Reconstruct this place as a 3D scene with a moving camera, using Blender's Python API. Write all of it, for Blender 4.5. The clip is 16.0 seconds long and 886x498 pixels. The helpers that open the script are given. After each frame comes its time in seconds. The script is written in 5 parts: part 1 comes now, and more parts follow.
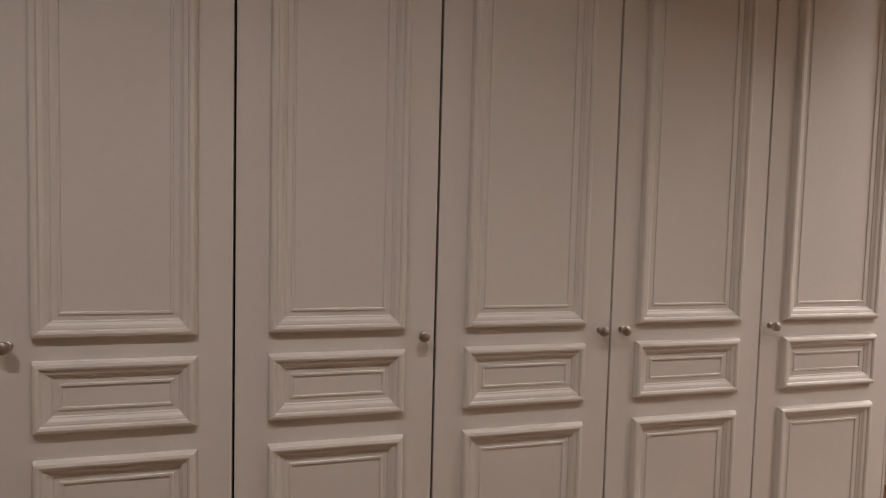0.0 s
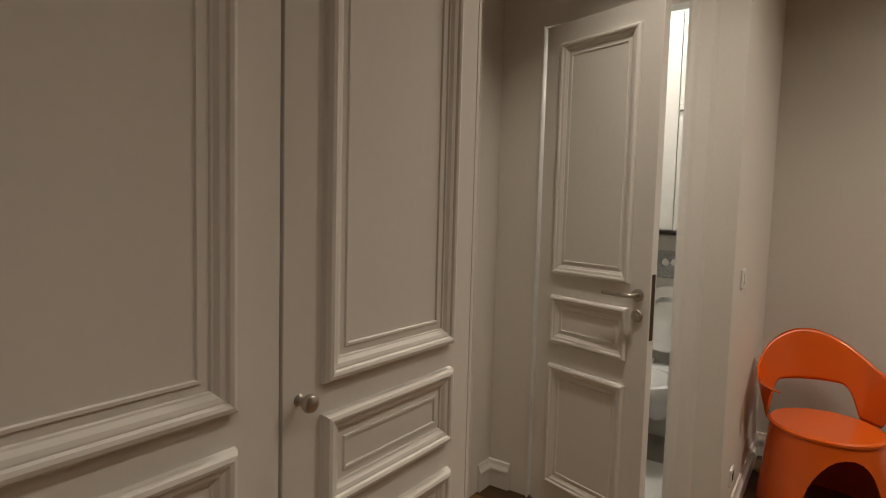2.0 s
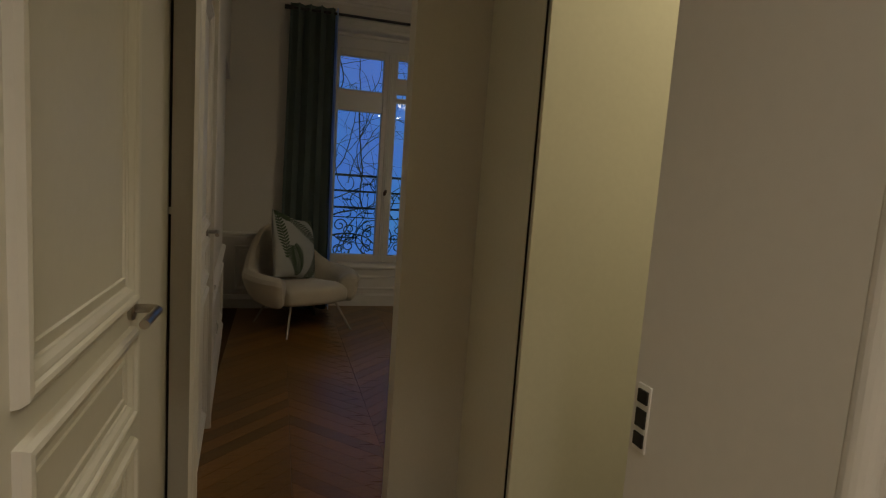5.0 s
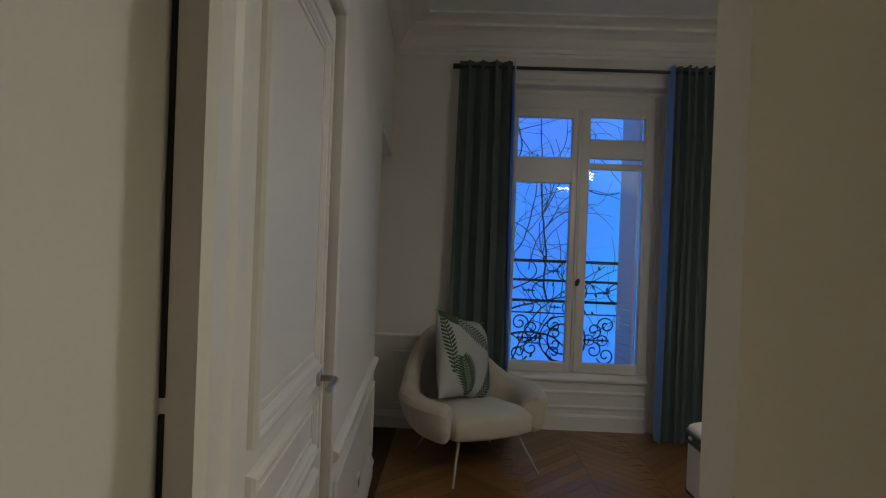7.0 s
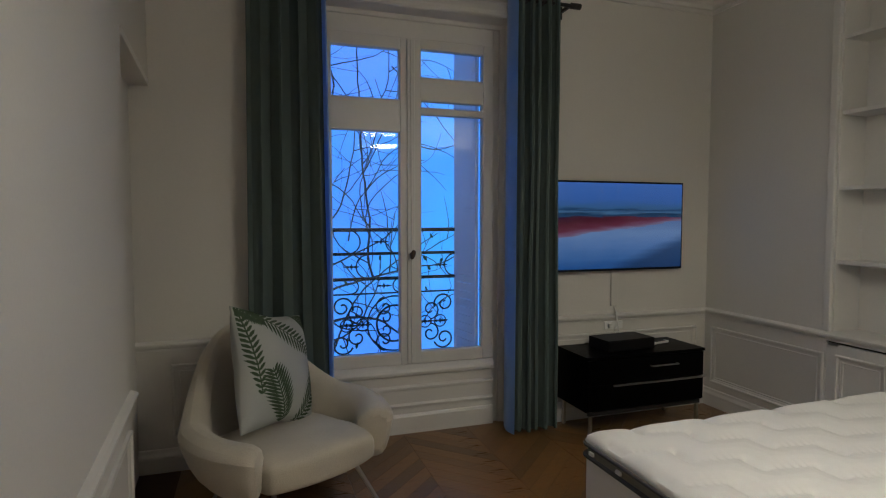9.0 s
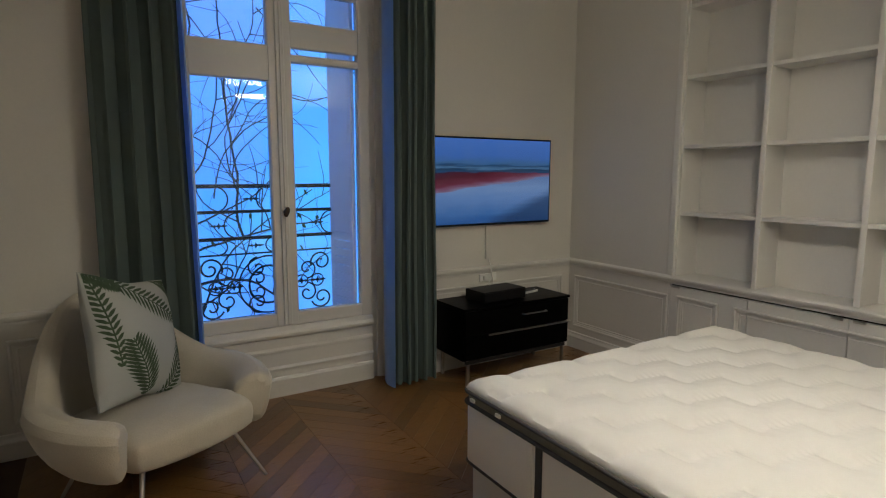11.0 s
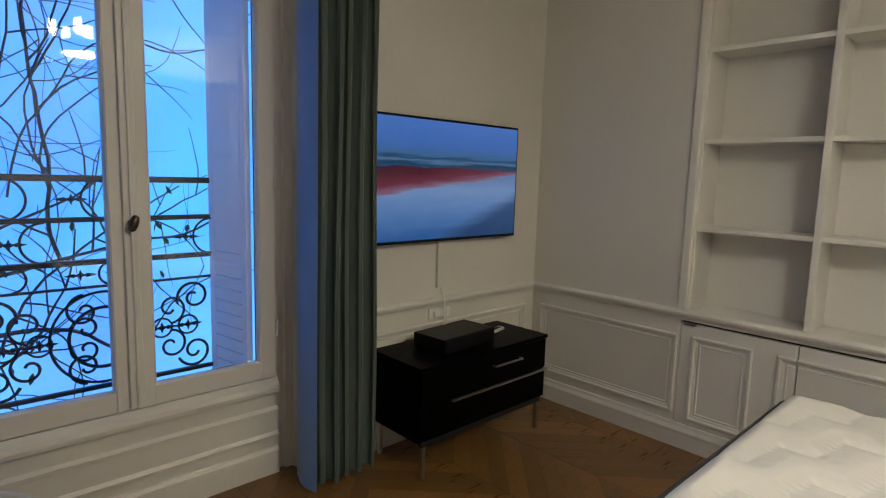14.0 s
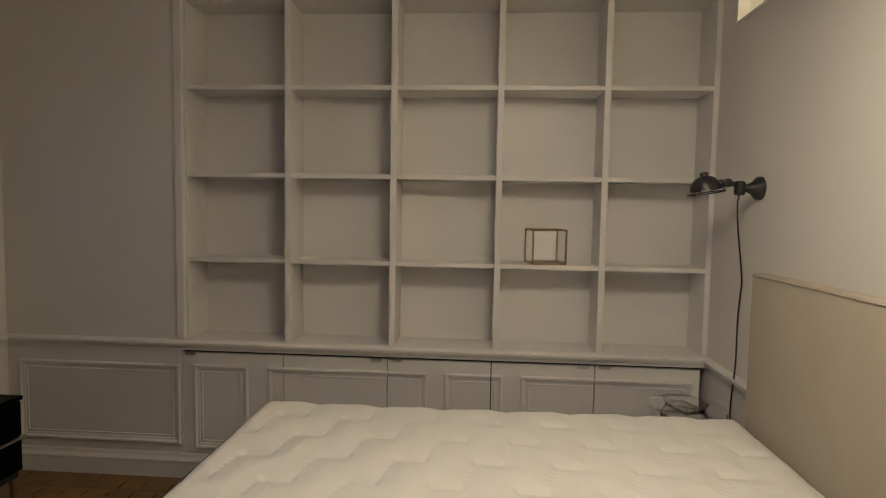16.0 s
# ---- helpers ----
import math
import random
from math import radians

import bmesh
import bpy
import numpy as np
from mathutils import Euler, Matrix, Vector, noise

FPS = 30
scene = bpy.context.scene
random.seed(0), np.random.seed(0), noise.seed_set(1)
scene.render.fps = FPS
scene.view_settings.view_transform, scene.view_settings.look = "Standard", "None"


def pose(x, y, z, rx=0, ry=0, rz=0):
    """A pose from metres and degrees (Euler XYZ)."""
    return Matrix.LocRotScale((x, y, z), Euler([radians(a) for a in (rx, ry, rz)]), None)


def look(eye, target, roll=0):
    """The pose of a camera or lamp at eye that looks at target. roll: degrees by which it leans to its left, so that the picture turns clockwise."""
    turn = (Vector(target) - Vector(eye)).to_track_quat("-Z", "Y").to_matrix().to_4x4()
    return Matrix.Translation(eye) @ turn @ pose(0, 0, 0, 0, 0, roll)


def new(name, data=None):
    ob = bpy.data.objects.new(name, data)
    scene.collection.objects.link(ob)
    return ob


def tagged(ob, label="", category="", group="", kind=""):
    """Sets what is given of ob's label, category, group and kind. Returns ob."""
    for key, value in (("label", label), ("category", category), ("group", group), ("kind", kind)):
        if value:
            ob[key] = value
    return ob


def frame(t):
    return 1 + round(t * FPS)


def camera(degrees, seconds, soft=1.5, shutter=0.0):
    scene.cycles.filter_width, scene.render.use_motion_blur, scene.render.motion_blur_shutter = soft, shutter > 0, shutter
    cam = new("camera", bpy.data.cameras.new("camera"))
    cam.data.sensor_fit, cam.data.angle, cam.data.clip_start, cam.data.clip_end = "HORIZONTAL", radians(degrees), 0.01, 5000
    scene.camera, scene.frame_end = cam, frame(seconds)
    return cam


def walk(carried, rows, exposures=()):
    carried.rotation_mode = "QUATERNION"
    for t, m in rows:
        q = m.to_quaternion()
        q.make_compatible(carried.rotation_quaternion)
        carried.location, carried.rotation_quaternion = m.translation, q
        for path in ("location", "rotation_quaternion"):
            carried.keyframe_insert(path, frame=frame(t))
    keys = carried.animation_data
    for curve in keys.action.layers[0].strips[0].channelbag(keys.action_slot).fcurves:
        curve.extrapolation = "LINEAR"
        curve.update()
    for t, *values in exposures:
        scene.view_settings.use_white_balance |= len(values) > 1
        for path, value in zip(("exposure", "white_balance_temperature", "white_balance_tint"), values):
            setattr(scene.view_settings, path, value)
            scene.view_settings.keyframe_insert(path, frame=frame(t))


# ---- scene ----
cam = camera(76.0, 16.0, soft=1.15)
METRES, EYE, TILT, LEAN, TURN = 8.0, 1.43, 0.0, 0.0, -14.7
ROWS = [
    (0.0, 0.0, 0.0, 0.0, 0.08, -3.01, -1.46),
    (0.5, 0.002, 0.0424, 0.0009, -9.32, -3.29, -0.94),
    (1.0, 0.0187, 0.0816, 0.0002, -19.8, -3.59, -1.14),
    (1.5, 0.0497, 0.1119, -0.0005, -30.56, -3.87, -1.42),
    (2.0, 0.0873, 0.1316, 0.0007, -40.2, -4.19, -1.54),
    (2.5, 0.1336, 0.1428, 0.0002, -45.49, -4.6, -1.89),
    (3.0, 0.1807, 0.1641, 0.0001, -44.8, -4.82, -2.25),
    (3.5, 0.2185, 0.1979, -0.0001, -37.15, -5.14, -3.15),
    (4.0, 0.2539, 0.2331, -0.0009, -26.66, -5.6, -3.95),
    (4.5, 0.2691, 0.2748, -0.0023, -13.56, -6.36, -4.48),
    (5.0, 0.2721, 0.3209, -0.0021, -1.3, -6.88, -4.04),
    (7.3, 0.2380, 0.5026, 0.0095, 16.12, 0.10, -2.1),
    (7.5, 0.2364, 0.5195, 0.0097, 15.55, 0.14, -2.12),
    (8.0, 0.2191, 0.5575, 0.0081, 11.6, -0.83, -2.32),
    (8.5, 0.2088, 0.5867, 0.0077, 4.6, -1.83, -1.37),
    (9.0, 0.2061, 0.6031, 0.0074, -3.91, -3.16, -0.01),
    (9.5, 0.2026, 0.599, 0.0072, -12.9, -4.6, 1.12),
    (12.0, 0.206, 0.6392, 0.0048, -18.01, -8.23, -0.63),
    (12.5, 0.2091, 0.6739, 0.0038, -19.75, -7.96, -0.96),
    (13.0, 0.2027, 0.7153, 0.0046, -20.38, -7.78, -1.04),
    (13.5, 0.2027, 0.7532, 0.0007, -22.45, -7.49, -1.29),
    (14.0, 0.2135, 0.7726, 0.003, -28.51, -7.33, -1.65),
    (14.5, 0.2159, 0.7787, 0.0052, -36.84, -6.86, -1.81),
    (15.0, 0.2223, 0.7662, 0.0075, -47.06, -6.1, -1.94),
    (15.5, 0.2307, 0.7476, 0.0083, -58.93, -5.19, -1.51),
    (16.0, 0.2334, 0.7351, 0.0087, -71.29, -3.88, -0.98),
]
EXPOSURES = [(0.0, 0.05, 6000, 20), (1.0, -0.34, 6350, 15), (2.0, -0.64, 6560, 11), (2.5, -0.70, 6650, 10), (3.5, -0.74, 6550, 7), (4.5, -0.78, 6600, 5), (5.2, -0.60, 6900, 6), (7.3, 0.22, 5300, 6), (9.0, 0.56, 5500, 6), (9.7, 0.68, 5600, 6), (12.0, 0.95, 5780, 5), (14.5, 1.12, 6000, 5), (15.5, 0.78, 6400, 8), (16.0, 0.58, 6500, 9)]
walk(cam, [(t, pose(0, 0, EYE, TILT, LEAN, TURN) @ pose(METRES * x, METRES * y, METRES * z, 90 + pitch, roll, yaw)) for t, x, y, z, yaw, pitch, roll in ROWS], EXPOSURES)

# ---- world and lights ----
world = bpy.data.worlds.new("world")
scene.world = world
world.use_nodes = True
wn = world.node_tree
sky = wn.nodes.new("ShaderNodeTexSky")
sky.sky_type = "NISHITA"
sky.sun_disc = False
sky.sun_elevation = radians(2.0)
sky.sun_rotation = radians(200)
wn.links.new(sky.outputs[0], wn.nodes["Background"].inputs[0])
wn.nodes["Background"].inputs[1].default_value = 0.15


def area(name, x, y, z, size, watts, colour, target=None, shape="DISK"):
    lamp = bpy.data.lights.new(name, "AREA")
    lamp.shape, lamp.size, lamp.energy, lamp.color = shape, size, watts, colour
    ob = new(name, lamp)
    ob.matrix_basis = look((x, y, z), target or (x, y + 0.001, 0))
    return ob


def bulb(name, x, y, z, radius, watts, colour):
    lamp = bpy.data.lights.new(name, "POINT")
    lamp.shadow_soft_size, lamp.energy, lamp.color = radius, watts, colour
    ob = new(name, lamp)
    ob.location = (x, y, z)
    return ob


WARM = (1.0, 0.84, 0.66)
HALL = (1.0, 0.875, 0.725)
# unseen ceiling lamps; the last is added to brighten the orange chair's wall
for lamp_x, lamp_y, watts, beam in ((-1.0, 0.30, 10.5, 122), (0.35, 0.30, 8.5, 120), (1.75, 0.30, 4.0, 112), (2.72, 1.40, 12.0, 100), (3.05, 0.30, 14.0, 122), (4.0, -0.45, 29.0, 146)):
    area("hall_lamp", lamp_x, lamp_y, 3.06, 0.12, watts, HALL).data.spread = radians(beam)
area("toilet_lamp", 3.85, 1.75, 3.05, 0.6, 27, (1.0, 0.98, 0.92))
area("dressing_lamp", 4.2, 2.85, 3.25, 0.3, 9, (1.0, 0.84, 0.52), (3.95, 3.48, 0.9)).data.spread = radians(96)
area("dressing_lamp", 6.0, 3.1, 3.25, 0.3, 14, (1.0, 0.84, 0.52))
CHX, CHY, CHZ = 4.42, 4.88, 2.43
area("chandelier_lamp", CHX, CHY, CHZ - 0.06, 0.42, 13.0, WARM)
bulb("chandelier_lamp", CHX, CHY, CHZ + 0.12, 0.06, 2.4, WARM)

# ---- materials ----


def mat(name, colour, rough=0.5, metal=0.0, vary=0.06, scale=3.0, bump=0.0, bump_scale=60.0, stretch=(1, 1, 1), random=0.0, spec=0.5, sheen=0.0):
    """A surface with colour variation at two scales and fine relief."""
    m = bpy.data.materials.new(name)
    m.use_nodes = True
    n, l = m.node_tree.nodes, m.node_tree.links
    b = n["Principled BSDF"]
    b.inputs["Roughness"].default_value = rough
    b.inputs["Metallic"].default_value = metal
    b.inputs["Specular IOR Level"].default_value = spec
    b.inputs["Sheen Weight"].default_value = sheen
    tc = n.new("ShaderNodeTexCoord")
    mp = n.new("ShaderNodeMapping")
    mp.inputs["Scale"].default_value = stretch
    l.new(tc.outputs["Object"], mp.inputs[0])
    big = n.new("ShaderNodeTexNoise")
    big.inputs["Scale"].default_value = scale
    big.inputs["Detail"].default_value = 3
    fine = n.new("ShaderNodeTexNoise")
    fine.inputs["Scale"].default_value = bump_scale
    fine.inputs["Detail"].default_value = 4
    l.new(mp.outputs[0], big.inputs[0])
    l.new(mp.outputs[0], fine.inputs[0])
    add = n.new("ShaderNodeMath")
    add.operation = "ADD"
    l.new(big.outputs[0], add.inputs[0])
    l.new(fine.outputs[0], add.inputs[1])
    rng = n.new("ShaderNodeMapRange")
    rng.inputs[1].default_value, rng.inputs[2].default_value = 0.6, 1.4
    rng.inputs[3].default_value, rng.inputs[4].default_value = 1 - vary, 1 + vary
    l.new(add.outputs[0], rng.inputs[0])
    value = rng.outputs[0]
    if random:
        info = n.new("ShaderNodeObjectInfo")
        geo = n.new("ShaderNodeNewGeometry")
        both = n.new("ShaderNodeMath")
        both.operation = "ADD"
        l.new(info.outputs["Random"], both.inputs[0])
        l.new(geo.outputs["Random Per Island"], both.inputs[1])
        wrap = n.new("ShaderNodeMath")
        wrap.operation = "FRACT"
        l.new(both.outputs[0], wrap.inputs[0])
        r2 = n.new("ShaderNodeMapRange")
        r2.inputs[3].default_value, r2.inputs[4].default_value = 1 - random, 1 + random
        l.new(wrap.outputs[0], r2.inputs[0])
        mul = n.new("ShaderNodeMath")
        mul.operation = "MULTIPLY"
        l.new(value, mul.inputs[0])
        l.new(r2.outputs[0], mul.inputs[1])
        value = mul.outputs[0]
    sc = n.new("ShaderNodeVectorMath")
    sc.operation = "SCALE"
    sc.inputs[0].default_value = colour[:3]
    l.new(value, sc.inputs["Scale"])
    l.new(sc.outputs[0], b.inputs["Base Color"])
    rr = n.new("ShaderNodeMapRange")
    rr.inputs[3].default_value, rr.inputs[4].default_value = max(0.02, rough - 0.08), min(1, rough + 0.08)
    l.new(big.outputs[0], rr.inputs[0])
    l.new(rr.outputs[0], b.inputs["Roughness"])
    if bump:
        bp = n.new("ShaderNodeBump")
        bp.inputs["Strength"].default_value = 0.5
        bp.inputs["Distance"].default_value = bump
        l.new(fine.outputs[0], bp.inputs["Height"])
        l.new(bp.outputs[0], b.inputs["Normal"])
    return m


def glow(name, colour, strength):
    m = bpy.data.materials.new(name)
    m.use_nodes = True
    b = m.node_tree.nodes["Principled BSDF"]
    b.inputs["Base Color"].default_value = (*colour, 1)
    b.inputs["Emission Color"].default_value = (*colour, 1)
    b.inputs["Emission Strength"].default_value = strength
    return m


def clear(name, rough=0.0, tint=(1, 1, 1)):
    m = bpy.data.materials.new(name)
    m.use_nodes = True
    b = m.node_tree.nodes["Principled BSDF"]
    b.inputs["Base Color"].default_value = (*tint, 1)
    b.inputs["Transmission Weight"].default_value = 1
    b.inputs["Roughness"].default_value = rough
    b.inputs["IOR"].default_value = 1.45
    return m


WALL = mat("wall_paint", (0.66, 0.635, 0.585), 0.6, vary=0.03, scale=1.5, bump=0.0006, bump_scale=90)
TRIM = mat("satin_paint", (0.69, 0.67, 0.63), 0.38, vary=0.025, scale=2, bump=0.0004, bump_scale=50)
LEAF = mat("door_paint", (0.69, 0.67, 0.63), 0.46, vary=0.03, scale=2.5, bump=0.0004, bump_scale=40, spec=0.35)
CEIL = mat("ceiling_paint", (0.80, 0.79, 0.76), 0.8, vary=0.02)
CREAM = mat("cream_lacquer", (0.72, 0.70, 0.60), 0.45, vary=0.03)
OAK = mat("oak_parquet", (0.185, 0.093, 0.027), 0.3, vary=0.26, scale=4, bump=0.0012, bump_scale=30, stretch=(1, 12, 1), random=0.27)
JOINT = mat("parquet_joint", (0.07, 0.035, 0.012), 0.7, vary=0.2)
BLACKTILE = mat("black_tile", (0.02, 0.02, 0.022), 0.35, vary=0.2)
PALETILE = mat("pale_tile", (0.72, 0.70, 0.65), 0.35, vary=0.06)
SHADED_TILE = mat("tile_bowl_shade", (0.30, 0.27, 0.22), 0.4, vary=0.15)
NICKEL = mat("brushed_nickel", (0.48, 0.45, 0.41), 0.32, metal=1.0, vary=0.08, scale=20)
CHROME = mat("chrome", (0.8, 0.8, 0.8), 0.08, metal=1.0, vary=0.02)
BRONZE = mat("dark_bronze", (0.10, 0.07, 0.05), 0.4, metal=0.9, vary=0.2, scale=20)
BLACK = mat("black_metal", (0.015, 0.015, 0.016), 0.38, vary=0.2, scale=10)
# near-black colour that stands in for shade inside gaps and holes
GAP_SHADE = mat("gap_shade_paint", (0.015, 0.013, 0.01), 0.9, vary=0.1)
ORANGE = mat("orange_plastic", (0.70, 0.115, 0.011), 0.2, vary=0.03)
PORCELAIN = mat("porcelain", (0.82, 0.81, 0.78), 0.12, vary=0.01)
MARBLE = mat("grey_marble", (0.42, 0.43, 0.42), 0.2, vary=0.35, scale=9)
BOUCLE = mat("cream_boucle", (0.52, 0.475, 0.385), 0.95, vary=0.08, scale=8, bump=0.004, bump_scale=170, sheen=0.3)
LINEN = mat("white_cotton", (0.42, 0.43, 0.41), 0.9, vary=0.05, scale=6, bump=0.0012, bump_scale=260)
FROND = mat("leaf_print", (0.055, 0.085, 0.045), 0.9, vary=0.3, scale=25)
CURTAIN = mat("green_curtain", (0.092, 0.122, 0.110), 0.85, vary=0.12, scale=5, bump=0.0008, bump_scale=300, sheen=0.05)
TICKING = mat("mattress_cover", (0.75, 0.73, 0.68), 0.85, vary=0.03, scale=5, bump=0.0008, bump_scale=220)
MATGREY = mat("mattress_side", (0.55, 0.53, 0.48), 0.9, vary=0.06, bump=0.001, bump_scale=200)
PIPING = mat("charcoal_piping", (0.045, 0.045, 0.048), 0.8, vary=0.2)
ZIPBAND = mat("olive_zip_band", (0.17, 0.16, 0.125), 0.85, vary=0.12, scale=12, bump=0.001, bump_scale=200)
HEADCLOTH = mat("taupe_cloth", (0.42, 0.37, 0.29), 0.92, vary=0.06, scale=6, bump=0.001, bump_scale=260)
EBONY = mat("black_wood", (0.002, 0.0019, 0.0019), 0.3, vary=0.3, scale=6, stretch=(1, 8, 1), spec=0.03)
# blue window daylight is put into this lining colour
SATIN_DAYLIT = mat("satin_lining_daylight", (0.30, 0.50, 0.90), 0.35, vary=0.05, scale=4, bump=0.0006, bump_scale=200, sheen=0.3)
PLASTICW = mat("white_plastic", (0.78, 0.77, 0.74), 0.35, vary=0.01)
PLASTICB = mat("black_plastic", (0.006, 0.006, 0.0065), 0.38, vary=0.1, spec=0.15)
BRASS = mat("dark_brass", (0.28, 0.20, 0.09), 0.35, metal=1.0, vary=0.15, scale=15)
BARK = mat("bark", (0.09, 0.08, 0.075), 0.9, vary=0.3, scale=30)
GREENLEAF = mat("ivy_leaf", (0.07, 0.11, 0.03), 0.6, vary=0.3, scale=20)
STONE = mat("pale_stone", (0.45, 0.43, 0.40), 0.85, vary=0.08, scale=3)
SHUTTER = mat("shutter_paint", (0.86, 0.85, 0.88), 0.6, vary=0.04)
tn = CURTAIN.node_tree
tl = tn.nodes.new("ShaderNodeBsdfTranslucent")
tl.inputs[0].default_value = (0.16, 0.30, 0.30, 1)
tm = tn.nodes.new("ShaderNodeMixShader")
tm.inputs[0].default_value = 0.15
tn.links.new(tn.nodes["Principled BSDF"].outputs[0], tm.inputs[1])
tn.links.new(tl.outputs[0], tm.inputs[2])
tn.links.new(tm.outputs[0], tn.nodes["Material Output"].inputs[0])
GLASS = clear("window_glass")
LAMPGLOW = glow("lamp_glass", (1.0, 0.84, 0.62), 14)

# ---- building helpers ----


def box(bm, x0, x1, y0, y1, z0, z1, bevel=0.0, seg=2):
    m = Matrix.LocRotScale(((x0 + x1) / 2, (y0 + y1) / 2, (z0 + z1) / 2), None, (abs(x1 - x0), abs(y1 - y0), abs(z1 - z0)))
    made = bmesh.ops.create_cube(bm, size=1, matrix=m)
    if bevel:
        edges = list({e for v in made["verts"] for e in v.link_edges})
        bmesh.ops.bevel(bm, geom=edges, offset=bevel, segments=seg, affect="EDGES", profile=0.5)
    return bm


def cyl(bm, a, b, r0, r1=None, seg=16):
    a, b = Vector(a), Vector(b)
    d = b - a
    m = Matrix.Translation((a + b) / 2) @ d.to_track_quat("Z", "Y").to_matrix().to_4x4()
    bmesh.ops.create_cone(bm, cap_ends=True, segments=seg, radius1=r0, radius2=r0 if r1 is None else r1, depth=d.length, matrix=m)
    return bm


def lathe(bm, prof, seg=24, m=None):
    """Turns a profile of (radius, height) about z."""
    m = m or Matrix.Identity(4)
    rings = []
    for r, z in prof:
        rings.append([bm.verts.new(m @ Vector((r * math.cos(2 * math.pi * k / seg), r * math.sin(2 * math.pi * k / seg), z))) for k in range(seg)])
    for a, b in zip(rings, rings[1:]):
        for k in range(seg):
            bm.faces.new((a[k], a[(k + 1) % seg], b[(k + 1) % seg], b[k]))
    for ring, flip in ((rings[0], True), (rings[-1], False)):
        bm.faces.new(ring[::-1] if flip else ring)
    return bm


def tube(bm, pts, r, seg=8, taper=1.0):
    """A round bar along points."""
    pts = [Vector(p) for p in pts]
    rings, up = [], Vector((0.123, 0.31, 0.94)).normalized()
    for i, p in enumerate(pts):
        d = (pts[min(i + 1, len(pts) - 1)] - pts[max(i - 1, 0)]).normalized()
        s = d.cross(up)
        s = s.normalized() if s.length > 1e-4 else d.orthogonal().normalized()
        u = s.cross(d)
        up = u
        rr = r * (1 + (taper - 1) * i / max(1, len(pts) - 1))
        rings.append([bm.verts.new(p + rr * (math.cos(2 * math.pi * k / seg) * s + math.sin(2 * math.pi * k / seg) * u)) for k in range(seg)])
    for a, b in zip(rings, rings[1:]):
        for k in range(seg):
            bm.faces.new((a[k], b[k], b[(k + 1) % seg], a[(k + 1) % seg]))
    bm.faces.new(rings[0])
    bm.faces.new(rings[-1][::-1])
    return bm


def ring(bm, x0, x1, z0, z1, prof, y=0.0):
    """A mitred moulding round a rectangle that faces -y: prof holds (inset, proud)."""
    loops = []
    for u, h in prof:
        loops.append([bm.verts.new(p) for p in ((x0 + u, y - h, z0 + u), (x1 - u, y - h, z0 + u), (x1 - u, y - h, z1 - u), (x0 + u, y - h, z1 - u))])
    for a, b in zip(loops, loops[1:]):
        for k in range(4):
            bm.faces.new((a[k], a[(k + 1) % 4], b[(k + 1) % 4], b[k]))
    return bm


def strip(bm, p0, p1, out, prof):
    """A moulding from p0 to p1 in plan along a wall: prof holds (proud, height), out points from the wall."""
    ends = []
    for p in (p0, p1):
        ends.append([bm.verts.new((p[0] + out[0] * h, p[1] + out[1] * h, z)) for h, z in prof])
    a, b = ends
    for k in range(len(prof) - 1):
        bm.faces.new((a[k], b[k], b[k + 1], a[k + 1]))
    bm.faces.new(a)
    bm.faces.new(b[::-1])
    return bm


def mesh(name, bm, material, smooth=False):
    bmesh.ops.recalc_face_normals(bm, faces=bm.faces)
    me = bpy.data.meshes.new(name)
    bm.to_mesh(me)
    bm.free()
    me.materials.append(material)
    if smooth:
        me.shade_smooth()
        me.set_sharp_from_angle(angle=radians(35))
    return me


def part(name, bm, material, parent, label="", smooth=False):
    ob = new(name, mesh(name, bm, material, smooth))
    ob.parent = parent
    if label:
        ob["label"] = label
    return ob


def thing(name, label, category, m=None, group="", kind=""):
    ob = tagged(new(name), label, category, group, kind)
    if m:
        ob.matrix_basis = m
    return ob


def structure(name, bm, material, label, category):
    return tagged(new(name, mesh(name, bm, material)), label, category, kind="structure")


def B(*boxes, bevel=0.0):
    bm = bmesh.new()
    for b in boxes:
        box(bm, *b, bevel=bevel)
    return bm


PANEL = [(0, 0), (0.002, 0.010), (0.007, 0.018), (0.014, 0.020), (0.020, 0.018), (0.023, 0.013), (0.026, 0.013), (0.033, 0.011), (0.040, 0.005), (0.043, 0.004), (0.045, 0.0005), (0.058, 0.0005), (0.060, 0.004), (0.065, 0.004), (0.067, 0)]
SLIM = [(0, 0), (0, 0.012), (0.005, 0.017), (0.014, 0.016), (0.020, 0.008), (0.030, 0.005), (0.032, 0.001), (0.040, 0.001), (0.041, 0.006), (0.046, 0.006), (0.048, 0)]
BASE = [(0, 0), (0.016, 0), (0.016, 0.085), (0.022, 0.09), (0.022, 0.10), (0.012, 0.118), (0.008, 0.135), (0, 0.14)]
RAIL = [(0, 0.715), (0.010, 0.718), (0.012, 0.730), (0.022, 0.738), (0.030, 0.752), (0.030, 0.762), (0.018, 0.770), (0, 0.775)]
CASING = [(0, 0), (0, 0.018), (0.012, 0.024), (0.03, 0.022), (0.045, 0.014), (0.095, 0.012), (0.10, 0.008), (0.11, 0)]
CORNICE = [(0, 3.06), (0.012, 3.06), (0.016, 3.085), (0.03, 3.09), (0.03, 3.12), (0.045, 3.135), (0.075, 3.19), (0.12, 3.23), (0.16, 3.245), (0.16, 3.27), (0.20, 3.285), (0.27, 3.30), (0.27, 3.318), (0, 3.318)]
